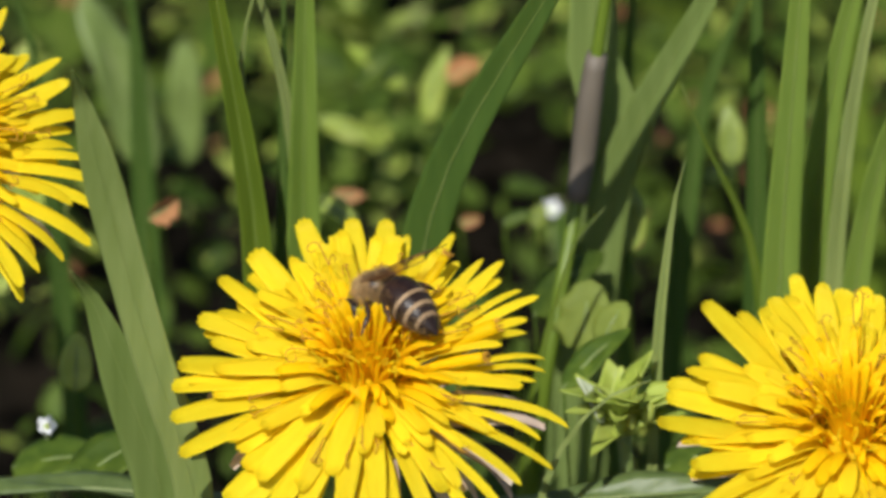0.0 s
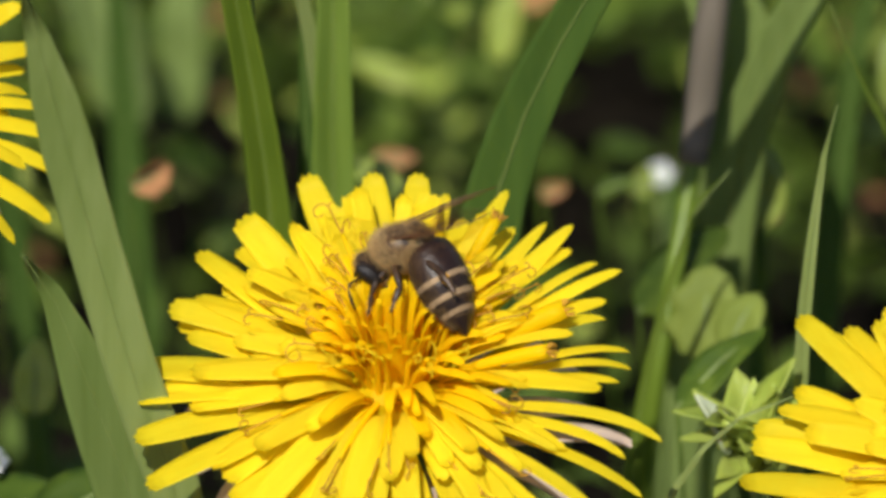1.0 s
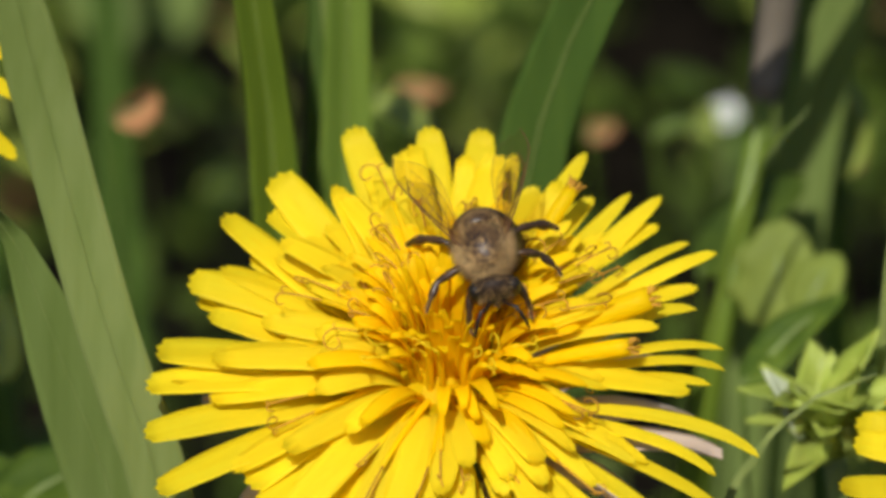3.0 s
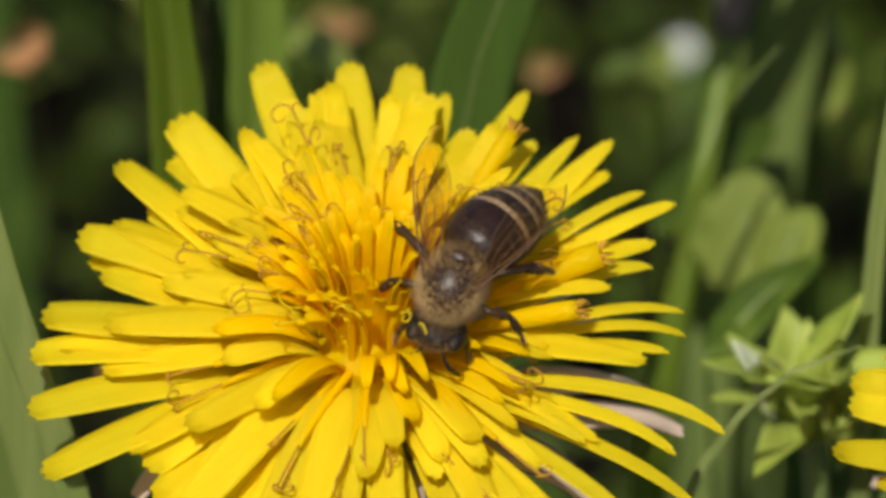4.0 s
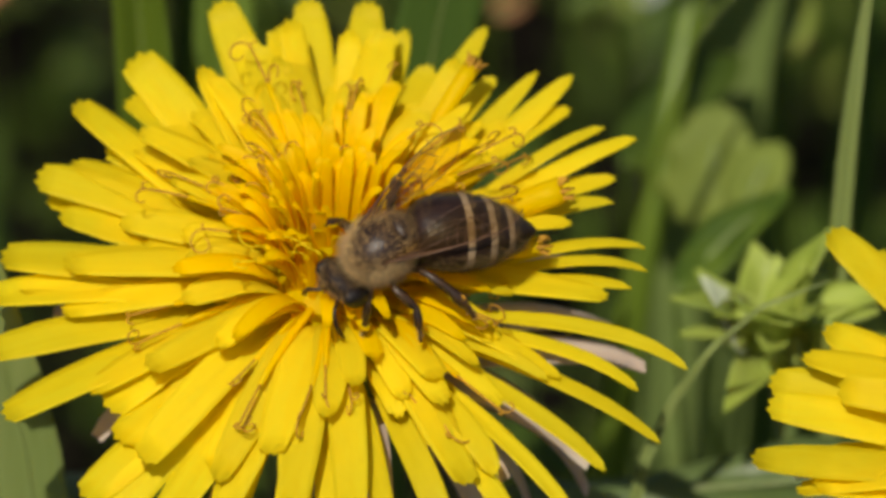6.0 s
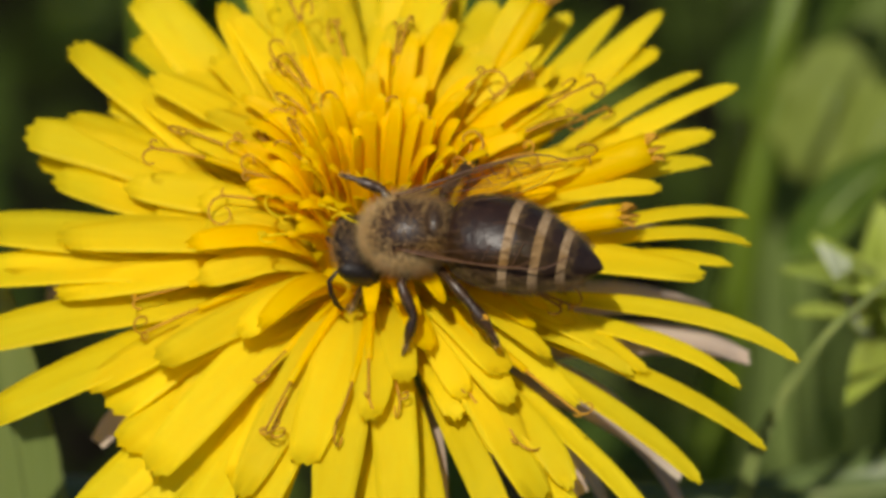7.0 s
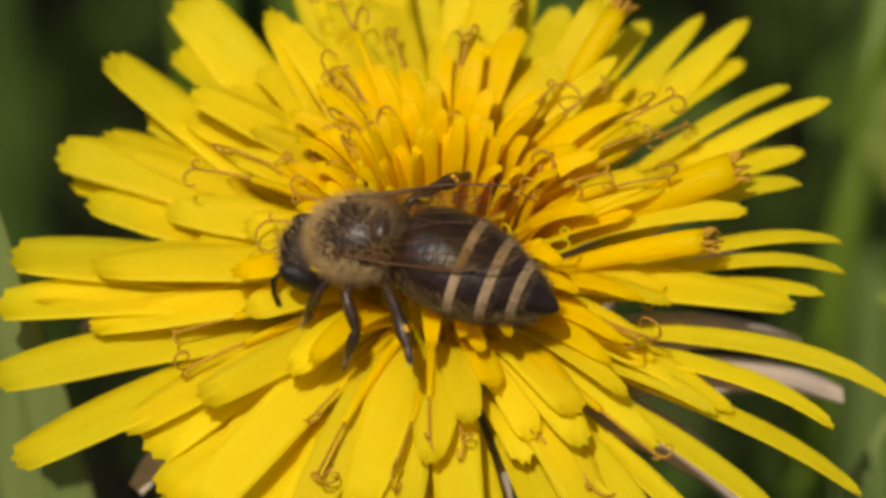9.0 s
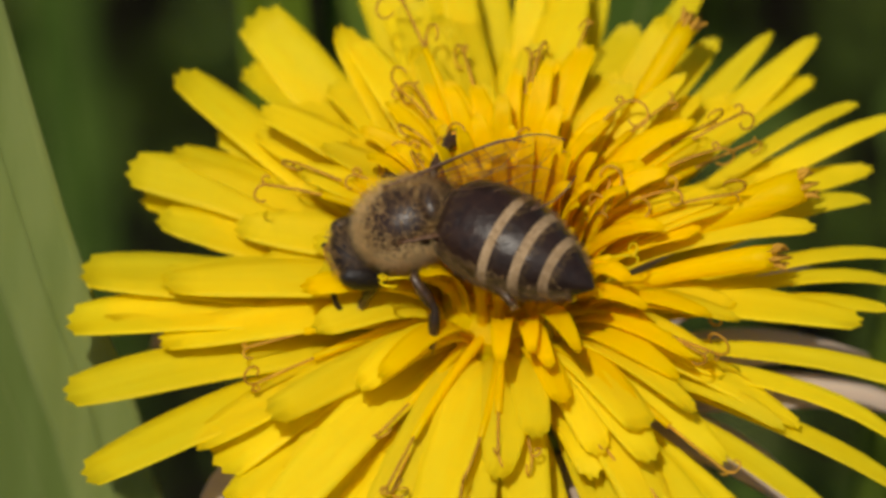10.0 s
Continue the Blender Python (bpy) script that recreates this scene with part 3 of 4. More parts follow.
grass_leaf([(0.0150, 0.0620, -0.0080), (0.0231, 0.0560, 0.1060), (0.0217, 0.0560, 0.1115), (0.0217, 0.0560, 0.1179), (0.0205, 0.0560, 0.1420)], 6.0, GRASS_MID, "broad folded grass leaf clasping a sheathed stem", 0.3, 0.3, 0.0)


# ---- leaves, stems and small blooms ----
def leaf_mesh(length, width, point=1.0, cup=0.15, bend=0.2, lobes=0, seed=0, thick=0.2, rows=12, cols=6):
    """An ovate leaf along +x with its face to +z, veined and slightly cupped; mm."""
    top, low, faces = [], [], []
    for i in range(rows + 1):
        k = i / rows
        w = width / 2 * (max(0.0, math.sin(math.pi * min(1.0, k ** 0.75))) ** (0.8 * point) + 0.04)
        if lobes:
            w *= 1 - 0.35 * abs(math.sin(lobes * math.pi * k)) * (1 - 0.5 * k)
        for c in range(cols + 1):
            y = -1 + 2 * c / cols
            z = cup * w * y * y - bend * length * k * k + 0.02 * length * math.sin(9 * k + 3 * abs(y)) + (0.03 * w if c % 2 else 0)
            top.append((length * k * MM, w * y * MM, z * MM))
            low.append((length * k * MM, w * y * MM, (z - thick) * MM))
    m, n = len(top), cols + 1
    for i in range(rows):
        for c in range(cols):
            a = i * n + c
            faces.append((a, a + n, a + n + 1, a + 1))
            faces.append((m + a, m + a + 1, m + a + n + 1, m + a + n))
        for c in (0, cols):
            a = i * n + c
            faces.append((a, m + a, m + a + n, a + n) if c == 0 else (a, a + n, m + a + n, m + a))
    return top + low, faces


def rise(at, foot_shift, lift=0.0):
    """A stalk from the ground to the place at."""
    foot = (at[0] + foot_shift[0], at[1] + foot_shift[1], -0.008)
    mid = ((at[0] + foot[0]) / 2, (at[1] + foot[1]) / 2 + 0.004, at[2] * 0.6 + lift)
    return [bezier([foot, mid, at], k / 10)[0] for k in range(11)]


def stalked_leaf(name, at, turn, length, width, mat, label, category="leaf", lobes=0, point=1.0, cup=0.15, bend=0.2, stalk=0.16, seed=0, back=0.02):
    """A leaf held up on a thin stalk that is rooted in the soil: the leaf starts at the place at."""
    thing = tagged(new(name), label, category)
    thing.matrix_basis = pose(at[0], at[1], 0)
    pts = rise((0, 0, at[2]), (0.004, back))
    v, f = tube(pts, [stalk * MM * (1.3 - 0.05 * k) for k in range(11)], 7)
    part("leaf_stalk", mesh_of("leaf_stalk", v, f, LEAF), thing)
    blade = part("leaf_blade", mesh_of("leaf_blade", *leaf_mesh(length, width, point, cup, bend, lobes, seed), mat), thing,
                 pose(0, 0, at[2], *turn))
    ribs = [[(0, 0, 0.05 * MM), (length * 0.5 * MM, 0, (0.1 - bend * length * 0.25) * MM), (length * 0.92 * MM, 0, (0.08 - bend * length * 0.85) * MM)]]
    v, f = tube(ribs[0], [0.2 * MM, 0.14 * MM, 0.05 * MM], 5)
    part("midrib", mesh_of("midrib", v, f, STEM), blade)
    return thing


def small_bloom(at, size, label, turn=(40, 0, 0)):
    """A tiny white five-petalled bloom of chickweed on its thread of a stalk."""
    thing = tagged(new("chickweed_bloom"), label, "flower", "chickweed blooms")
    thing.matrix_basis = pose(at[0], at[1], 0)
    v, f = tube(rise((0, 0, at[2]), (0.003, 0.012)), [0.35 * MM] * 11, 6)
    part("stalk", mesh_of("stalk", v, f, STEM), thing)
    cup = part("sepals", mesh_of("sepals", *scaled(ellipsoid(size * 0.30, size * 0.36, size * 0.36)), LEAF_LIGHT), thing, pose(0, 0, at[2], *turn))
    for i in range(5):
        me = mesh_of("petal", *leaf_mesh(size * 0.62, size * 0.42, 0.7, 0.2, -0.35, 0, i), WHITE)
        part("petal", me, cup, pose(0, 0, size * 0.22 * MM, 0, -25, 72 * i))
    return thing


def bud_tuft(at, size, label):
    """A shoot of chickweed: pointed green leaves round pale buds."""
    rng = random.Random(5)
    thing = tagged(new("chickweed_shoot"), label, "plant")
    thing.matrix_basis = pose(at[0], at[1], 0)
    v, f = tube(rise((0, 0, at[2]), (0.006, 0.016)), [0.7 * MM] * 11, 8)
    part("stem", mesh_of("stem", v, f, STEM), thing)
    for i in range(24):
        length = size * rng.uniform(0.42, 0.8)
        me = mesh_of("leaf", *leaf_mesh(length, length * rng.uniform(0.36, 0.56), 1.2, 0.5, rng.uniform(-0.1, 0.3), 0, i), LEAF_BUD if i % 4 else LEAF_LIGHT)
        part("leaf", me, thing, pose(0, 0, at[2] - size * MM * rng.uniform(-0.15, 0.14), 0, rng.uniform(-78, -22), 360 * i * 0.382))
    for i, (dx, dz, s) in enumerate(((-2.2, 3.0, 0.9), (0.8, 1.6, 0.8), (-0.4, 0.4, 0.9), (1.8, 0.6, 0.8), (2.4, 2.2, 0.8))):
        part("bud", mesh_of("bud", *scaled(ellipsoid(s * 0.8, s * 0.8, s * 1.5)), LEAF_BUD), thing,
             pose(dx * MM, -1.5 * MM, at[2] + dz * MM, rng.uniform(-20, 20), rng.uniform(-25, 25), 0))
    me = mesh_of("white_petal", *leaf_mesh(5.2, 2.3, 1.1, 0.5, 0.1, 0, 3), BUD_PALE)
    part("white_petal", me, thing, pose(-2.0 * MM, -1.5 * MM, at[2] + 1.2 * MM, 0, -68, 160), "white petal tip pushing out of a bud")
    return thing


def ellipsoid(rx, ry, rz, at=(0, 0, 0), n=18, m=12):
    verts = []
    for i in range(m + 1):
        a = math.pi * i / m
        for k in range(n):
            b = 2 * math.pi * k / n
            verts.append((at[0] + rx * math.cos(a), at[1] + ry * math.sin(a) * math.cos(b), at[2] + rz * math.sin(a) * math.sin(b)))
    faces = [(i * n + k, i * n + (k + 1) % n, (i + 1) * n + (k + 1) % n, (i + 1) * n + k) for i in range(m) for k in range(n)]
    return verts, faces


def scaled(vf, s=MM):
    return [tuple(c * s for c in v) for v in vf[0]], vf[1]


def grass_stem(points, radius, label, sheath):
    """An upright grass stem whose upper part is wrapped in a brownish sheath."""
    thing = tagged(new("sedge"), label, "grass")
    n = 24
    pts = [spline(points, k / n)[0] for k in range(n + 1)]
    v, f = tube(pts, [radius * (1.05 - 0.25 * k / n) * MM for k in range(n + 1)], 9)
    part("stem", mesh_of("stem", v, f, GRASS), thing)
    a, b = sheath
    cut = [spline(points, a + (b - a) * k / 10)[0] for k in range(11)]
    v, f = tube(cut, [radius * (1.15 + 0.55 * math.sin(math.pi * (0.1 + 0.8 * k / 10))) * MM for k in range(11)], 9)
    part("sheath", mesh_of("sheath", v, f, SHEATH), thing, None, "purplish brown papery sheath")
    return thing


stalked_leaf("leaf", (0.0205, 0.0384, 0.0885), (0, -72, 75), 7.0, 6.2, LEAF_OLIVE, "rounded pale green lobed leaf on a thin stalk", lobes=3, point=0.5)
stalked_leaf("leaf", (0.0225, 0.0372, 0.0902), (10, -60, 40), 4.6, 3.6, LEAF_OLIVE, "small pale green leaf beside a lobed one", point=0.6)
stalked_leaf("leaf", (0.0251, 0.0554, 0.0893), (0, -80, 95), 7.0, 4.0, LEAF_SPOT, "pale leaf with reddish brown spots", point=0.6)
stalked_leaf("leaf", (0.0360, 0.0822, 0.0831), (0, -75, 100), 6.0, 2.6, LEAF_SPOT, "pale leaf with pinkish flecks in the grass", point=0.7)
stalked_leaf("leaf", (-0.0051, 0.1241, 0.0633), (65, 15, -15), 7.5, 2.0, LEAF_LIGHT, "light green pointed leaf lying over the undergrowth", point=1.0)
stalked_leaf("leaf", (0.0058, 0.1170, 0.0670), (0, -70, 60), 8.0, 2.6, LEAF_LIGHT, "yellowish green upright leaf", point=1.0)
stalked_leaf("leaf", (0.0035, 0.1223, 0.0679), (0, -40, 150), 7.0, 2.8, LEAF_LIGHT, "yellowish green leaf in the sun", point=0.8)
stalked_leaf("leaf", (-0.0009, 0.1215, 0.0684), (0, -50, 30), 6.0, 4.0, LEAF, "green leaf deep in the undergrowth", point=0.7)
stalked_leaf("dry_leaf", (0.0080, 0.1175, 0.0716), (30, -30, 20), 3.8, 2.6, DRY, "curled orange-brown dry leaf", "dry leaf", point=0.6, cup=1.0, lobes=3)
stalked_leaf("dry_leaf", (-0.0217, 0.0625, 0.0892), (70, -20, 25), 3.6, 2.6, DRY, "crumpled orange dry leaf caught in the grass", "dry leaf", point=0.5, cup=1.2, lobes=3)
stalked_leaf("dry_leaf", (0.0090, 0.0844, 0.0753), (75, -10, 0), 2.1, 1.3, DRY, "pinkish brown dry leaf on the soil", "dry leaf", point=0.6, cup=0.5)
stalked_leaf("dry_leaf", (-0.0037, 0.0901, 0.0749), (70, -10, -20), 3.4, 1.5, DRY, "ochre withered leaf under the grass", "dry leaf", point=0.8)
stalked_leaf("leaf", (0.0133, 0.0758, 0.0803), (10, -35, 0), 3.0, 2.0, LEAF, "small green leaf over dark soil", point=0.6)
stalked_leaf("leaf", (0.0164, 0.0842, 0.0749), (0, -60, 60), 2.4, 1.8, LEAF_OLIVE, "small olive green leaf under a white bloom", point=0.6)
stalked_leaf("leaf", (-0.0010, 0.0586, 0.0906), (0, -40, 170), 5.6, 3.6, LEAF_LIGHT, "grey-green leaf behind the dandelion", point=0.6)
stalked_leaf("leaf", (-0.0288, 0.0416, 0.0822), (0, -72, 85), 5.6, 3.2, LEAF_BUD, "pale green leaf bud in the shade", point=0.7)
stalked_leaf("leaf", (-0.0288, 0.0198, 0.0851), (10, -35, 20), 9.0, 6.0, LEAF, "dark green leaf near the ground", point=0.6)
stalked_leaf("leaf", (-0.0347, 0.0241, 0.0843), (10, -25, -10), 9.0, 6.0, LEAF, "dark green leaf near the ground", point=0.6)
stalked_leaf("leaf", (0.0160, 0.0455, 0.0883), (0, -45, 30), 9.0, 5.0, LEAF, "mid-green leaf behind the flower head", point=0.6)
stalked_leaf("leaf", (0.0186, 0.0246, 0.0929), (0, -35, 40), 9.0, 3.4, LEAF, "mid-green narrow leaf beside the flower", point=0.9)
stalked_leaf("leaf", (0.0078, 0.0117, 0.0872), (12, -4, 2), 36.0, 5.0, GRASS_DEEP, "long green dandelion leaf lying under the flower", point=0.5, bend=0.02, lobes=2)
stalked_leaf("leaf", (-0.0106, 0.0120, 0.0877), (12, -3, 172), 30.0, 5.0, GRASS_DEEP, "long green dandelion leaf lying under the flower", point=0.5, bend=0.05)
stalked_leaf("leaf", (0.0283, 0.0155, 0.0895), (20, -20, 10), 9.0, 5.0, LEAF, "dark leaf under the chickweed shoot", point=0.7)
stalked_leaf("leaf", (-0.0217, 0.1213, 0.0588), (0, -66, 140), 20.0, 6.6, GRASS_MID, "broad soft grey-green dandelion leaf standing upright", point=0.6, bend=0.05)
stalked_leaf("leaf", (-0.0185, 0.1387, 0.0489), (0, -84, 90), 14.0, 3.6, GRASS_MID, "soft pale leaf behind grass", point=0.5, bend=0.05)
small_bloom((0.0183, 0.1038, 0.0647), 2.0, "tiny white chickweed bloom in the undergrowth")
small_bloom((-0.0314, 0.0261, 0.0876), 2.0, "tiny white chickweed bloom near the ground")
bud_tuft((0.0242, 0.0145, 0.0950), 9.8, "green chickweed shoot with pointed leaves and pale buds")
grass_stem([(0.0149, 0.0428, 0.0616), (0.0173, 0.0397, 0.0867), (0.0204, 0.0490, 0.1015), (0.0214, 0.0499, 0.1106), (0.0233, 0.0514, 0.1243)], 0.78,
           "upright grass stem with a purplish brown sheath", (0.62, 0.86))


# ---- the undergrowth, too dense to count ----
# thinned patches between the plants that show the shade-darkened soil: place across and up the slope of the growth,
# half width and half height, mm
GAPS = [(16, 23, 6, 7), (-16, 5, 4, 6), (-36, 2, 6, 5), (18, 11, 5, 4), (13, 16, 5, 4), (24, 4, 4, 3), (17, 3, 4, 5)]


def undergrowth():
    rng = random.Random(9)
    shapes = [leaf_mesh(1.0, w, p, 0.2, b, 0, i, 0.03, 7, 4) for i, (w, p, b) in
              enumerate(((0.52, 0.7, 0.2), (0.36, 1.0, 0.35), (0.24, 1.2, 0.1), (0.62, 0.6, 0.3)))]
    # lit and shaded undergrowth are told apart by colour: LEAF_LIGHT against LEAF
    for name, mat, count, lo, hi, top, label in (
            ("undergrowth", LEAF, 6600, 2.6, 7.4, 0.06, "dense low leaves of chickweed and clover, darkened for shade"),
            ("undergrowth", LEAF_LIGHT, 2700, 1.4, 4.6, 0.060, "yellowish green small leaves, sunlight put into their paler colour"),
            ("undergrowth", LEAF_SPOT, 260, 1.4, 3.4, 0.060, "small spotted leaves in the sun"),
            ("leaf_litter", DRY, 320, 1.2, 3.2, 0.045, "brown dry leaf litter on the soil")):
        verts, faces = [], []
        while count:
            x, y, z = rng.uniform(-0.16, 0.16), rng.uniform(0.02, 0.36), rng.uniform(0.002, top) * rng.random() ** 0.5
            if mat is LEAF_SPOT:
                x = rng.gauss(0.004, 0.009)
            if y * 0.848 - (z - 0.11) * 0.53 < 0.080:
                continue
            if noise.noise((x * 30, y * 30, 7)) < -0.36:
                continue
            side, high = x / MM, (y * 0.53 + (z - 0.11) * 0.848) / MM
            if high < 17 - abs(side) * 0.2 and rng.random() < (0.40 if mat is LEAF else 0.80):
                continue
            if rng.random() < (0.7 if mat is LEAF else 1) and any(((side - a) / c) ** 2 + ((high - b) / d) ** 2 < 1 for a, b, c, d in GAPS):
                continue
            count -= 1
            s = rng.uniform(lo, hi)
            m = pose(x, y, z, rng.uniform(-35, 35), rng.uniform(-60, 15), rng.uniform(0, 360))
            sv, sf = shapes[rng.randrange(4)]
            o = len(verts)
            verts += [m @ (Vector(q) * s) for q in sv]
            faces += [tuple(i + o for i in q) for q in sf]
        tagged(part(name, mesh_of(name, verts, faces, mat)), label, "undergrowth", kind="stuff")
    verts, faces = [], []
    for i in range(260):
        x, y = rng.uniform(-0.2, 0.2), rng.uniform(0.13, 0.42)
        h = rng.uniform(0.03, 0.10)
        if abs(x) < 0.05 and y < 0.21:
            continue
        if any(abs(x / MM * 0.9 - a) < c for a, b, c, d in GAPS):
            continue
        lean = Vector((rng.uniform(-0.03, 0.03), rng.uniform(-0.02, 0.03), 0))
        foot = Vector((x, y, -0.005))
        w = rng.uniform(1.5, 4.5) * MM
        v, f = strap([foot, foot + Vector((0, 0, h * 0.6)) + lean * 0.2, foot + Vector((0, 0, h)) + lean], (0, -1, 0.3),
                     lambda k: w * (1 - k ** 2.2) + 0.0001, lambda k: 0.3, 10, 2, 0.0002)
        o = len(verts)
        verts += v
        faces += [tuple(j + o for j in q) for q in f]
    tagged(part("grass", mesh_of("grass", verts, faces, GRASS)), "meadow grass standing behind the flowers", "grass", kind="stuff")


undergrowth()


def meadow():
    """Low grass that closes the place round the flowers, out to where the turf thins."""
    rng = random.Random(21)
    verts, faces = [], []
    while len(faces) < 60000:
        a, r = rng.uniform(0, 2 * math.pi), 0.16 + 1.7 * rng.random() ** 0.8
        x, y = r * math.cos(a), r * math.sin(a) + 0.10
        if abs(x) < 0.21 and -0.10 < y < 0.44:
            continue
        foot, h, w = Vector((x, y, -0.006)), rng.uniform(0.025, 0.065), rng.uniform(1.5, 4.0) * MM
        lean = Vector((rng.uniform(-0.04, 0.04), rng.uniform(-0.04, 0.04), 0))
        v, f = strap([foot, foot + Vector((0, 0, h * 0.6)) + lean * 0.2, foot + Vector((0, 0, h)) + lean],
                     (math.cos(7 * a), math.sin(7 * a), 0.3), lambda k: w * (1 - k ** 2.2) + 0.0001, lambda k: 0.3, 3, 2, 0.0002)
        o = len(verts)
        verts += v
        faces += [tuple(j + o for j in q) for q in f]
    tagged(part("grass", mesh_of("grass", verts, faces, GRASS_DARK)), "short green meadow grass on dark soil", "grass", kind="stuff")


meadow()


# ---- the bee ----
def fur(base, radii, count, length, seed, keep, droop=(-0.5, 0, 0)):
    """Fine hairs on an ellipsoid, each a slim three-sided spike."""
    rng = random.Random(seed)
    verts, faces = [], []
    while count:
        d = Vector((rng.gauss(0, 1), rng.gauss(0, 1), rng.gauss(0, 1))).normalized()
        if not keep(d):
            continue
        count -= 1
        p = Vector((base[0] + d.x * radii[0], base[1] + d.y * radii[1], base[2] + d.z * radii[2]))
        n = Vector((d.x / radii[0], d.y / radii[1], d.z / radii[2])).normalized()
        way = (n + Vector(droop) * rng.uniform(0.3, 1.1) + Vector((rng.gauss(0, 0.3), rng.gauss(0, 0.3), rng.gauss(0, 0.3)))).normalized()
        a = way.orthogonal().normalized()
        b = way.cross(a)
        r, o = 0.012, len(verts)
        tip = p + way * length * rng.uniform(0.6, 1.2)
        for k in range(3):
            c = 2 * math.pi * k / 3
            verts.append((p - n * 0.05 + (a * math.cos(c) + b * math.sin(c)) * r) * MM)
        verts.append(tip * MM)
        faces += [(o, o + 1, o + 3), (o + 1, o + 2, o + 3), (o + 2, o, o + 3)]
    return verts, faces


ABDOMEN = [(0, 0.80), (0.25, 1.42), (0.7, 1.84), (1.3, 2.04), (2.0, 2.16), (2.8, 2.19), (3.6, 2.12), (4.4, 1.93), (5.2, 1.60), (6.0, 1.18),
           (6.7, 0.70), (7.2, 0.30), (7.4, 0.03)]


def girth(x):
    for (a, ra), (b, rb) in zip(ABDOMEN, ABDOMEN[1:]):
        if x <= b:
            k = (x - a) / (b - a)
            return ra + (rb - ra) * k
    return 0.03


def ring_piece(x0, x1, swell, rows):
    """A stretch of the abdomen from x0 to x1 behind the waist, its hind edge swollen a little over the next."""
    n, verts = 28, []
    for i in range(rows + 1):
        k = i / rows
        x = x0 + (x1 - x0) * k
        r = girth(min(x, 7.4)) + swell * math.sin(math.pi * (0.25 + 0.5 * k))
        for j in range(n):
            a = 2 * math.pi * j / n
            verts.append((-x * MM, r * math.cos(a) * MM, (r * 0.86 * math.sin(a) - 0.03 * x * x * 0.3) * MM))
    faces = [(i * n + j, i * n + (j + 1) % n, (i + 1) * n + (j + 1) % n, (i + 1) * n + j) for i in range(rows) for j in range(n)]
    return verts, faces


def wing_outline(length, width, blunt, n=22):
    """Front and hind edge of a wing that points to -x."""
    front, hind = [], []
    for i in range(n + 1):
        k = i / n
        front.append((-length * k, 0.10 * width * math.sin(math.pi * k) + (0.0 if k < 0.8 else -0.30 * width * ((k - 0.8) / 0.2) ** 2)))
        hind.append((-length * k, -width * (math.sin(math.pi * min(1.0, 0.04 + k ** blunt * 0.93)) ** 0.75) * (0.35 + 0.65 * k) - 0.02))
    return front, hind


def wing(name, length, width, side, parent, at):
    front, hind = wing_outline(length, width, 1.15)
    n, cols = len(front), 5
    verts, faces = [], []
    for (xa, ya), (xb, yb) in zip(front, hind):
        for c in range(cols):
            k = c / (cols - 1)
            x, y = xa + (xb - xa) * k, ya + (min(yb, ya - 0.02) - ya) * k
            verts.append((x * MM, y * side * MM, 0.06 * math.sin(5 * k + x) * MM))
    for i in range(n - 1):
        for c in range(cols - 1):
            a = i * cols + c
            faces.append((a, a + 1, a + cols + 1, a + cols))
    ob = part(name, mesh_of(name, verts, faces, WING), parent, at, "clear amber-tinted wing membrane")
    lines = [[front[i] for i in range(n)]]
    for share in (0.32, 0.62):
        lines.append([(front[i][0], front[i][1] + (hind[i][1] - front[i][1]) * share * min(1.0, i / 7)) for i in range(0, n - 4)])
    lines.append([(front[0][0], front[0][1])] + [(hind[i][0], hind[i][1]) for i in range(2, n - 2)])
    for x in (0.5, 0.72):
        i = int(x * (n - 1))
        lines.append([(front[i][0], front[i][1]), (front[min(n - 1, i + 1)][0], front[i][1] * 0.4 + hind[i][1] * 0.6)])
    pieces = []
    for li, line in enumerate(lines):
        thick = 0.064 if li == 0 else 0.024
        pieces.append(tube([(x * MM, y * side * MM, (0.03 + 0.06 * math.sin(x)) * MM) for x, y in line],
                           [thick * MM * (1 - 0.5 * i / len(line)) for i in range(len(line))], 5))
    part("venation", mesh_of("venation", *join(*pieces), VEIN), ob)
    return ob


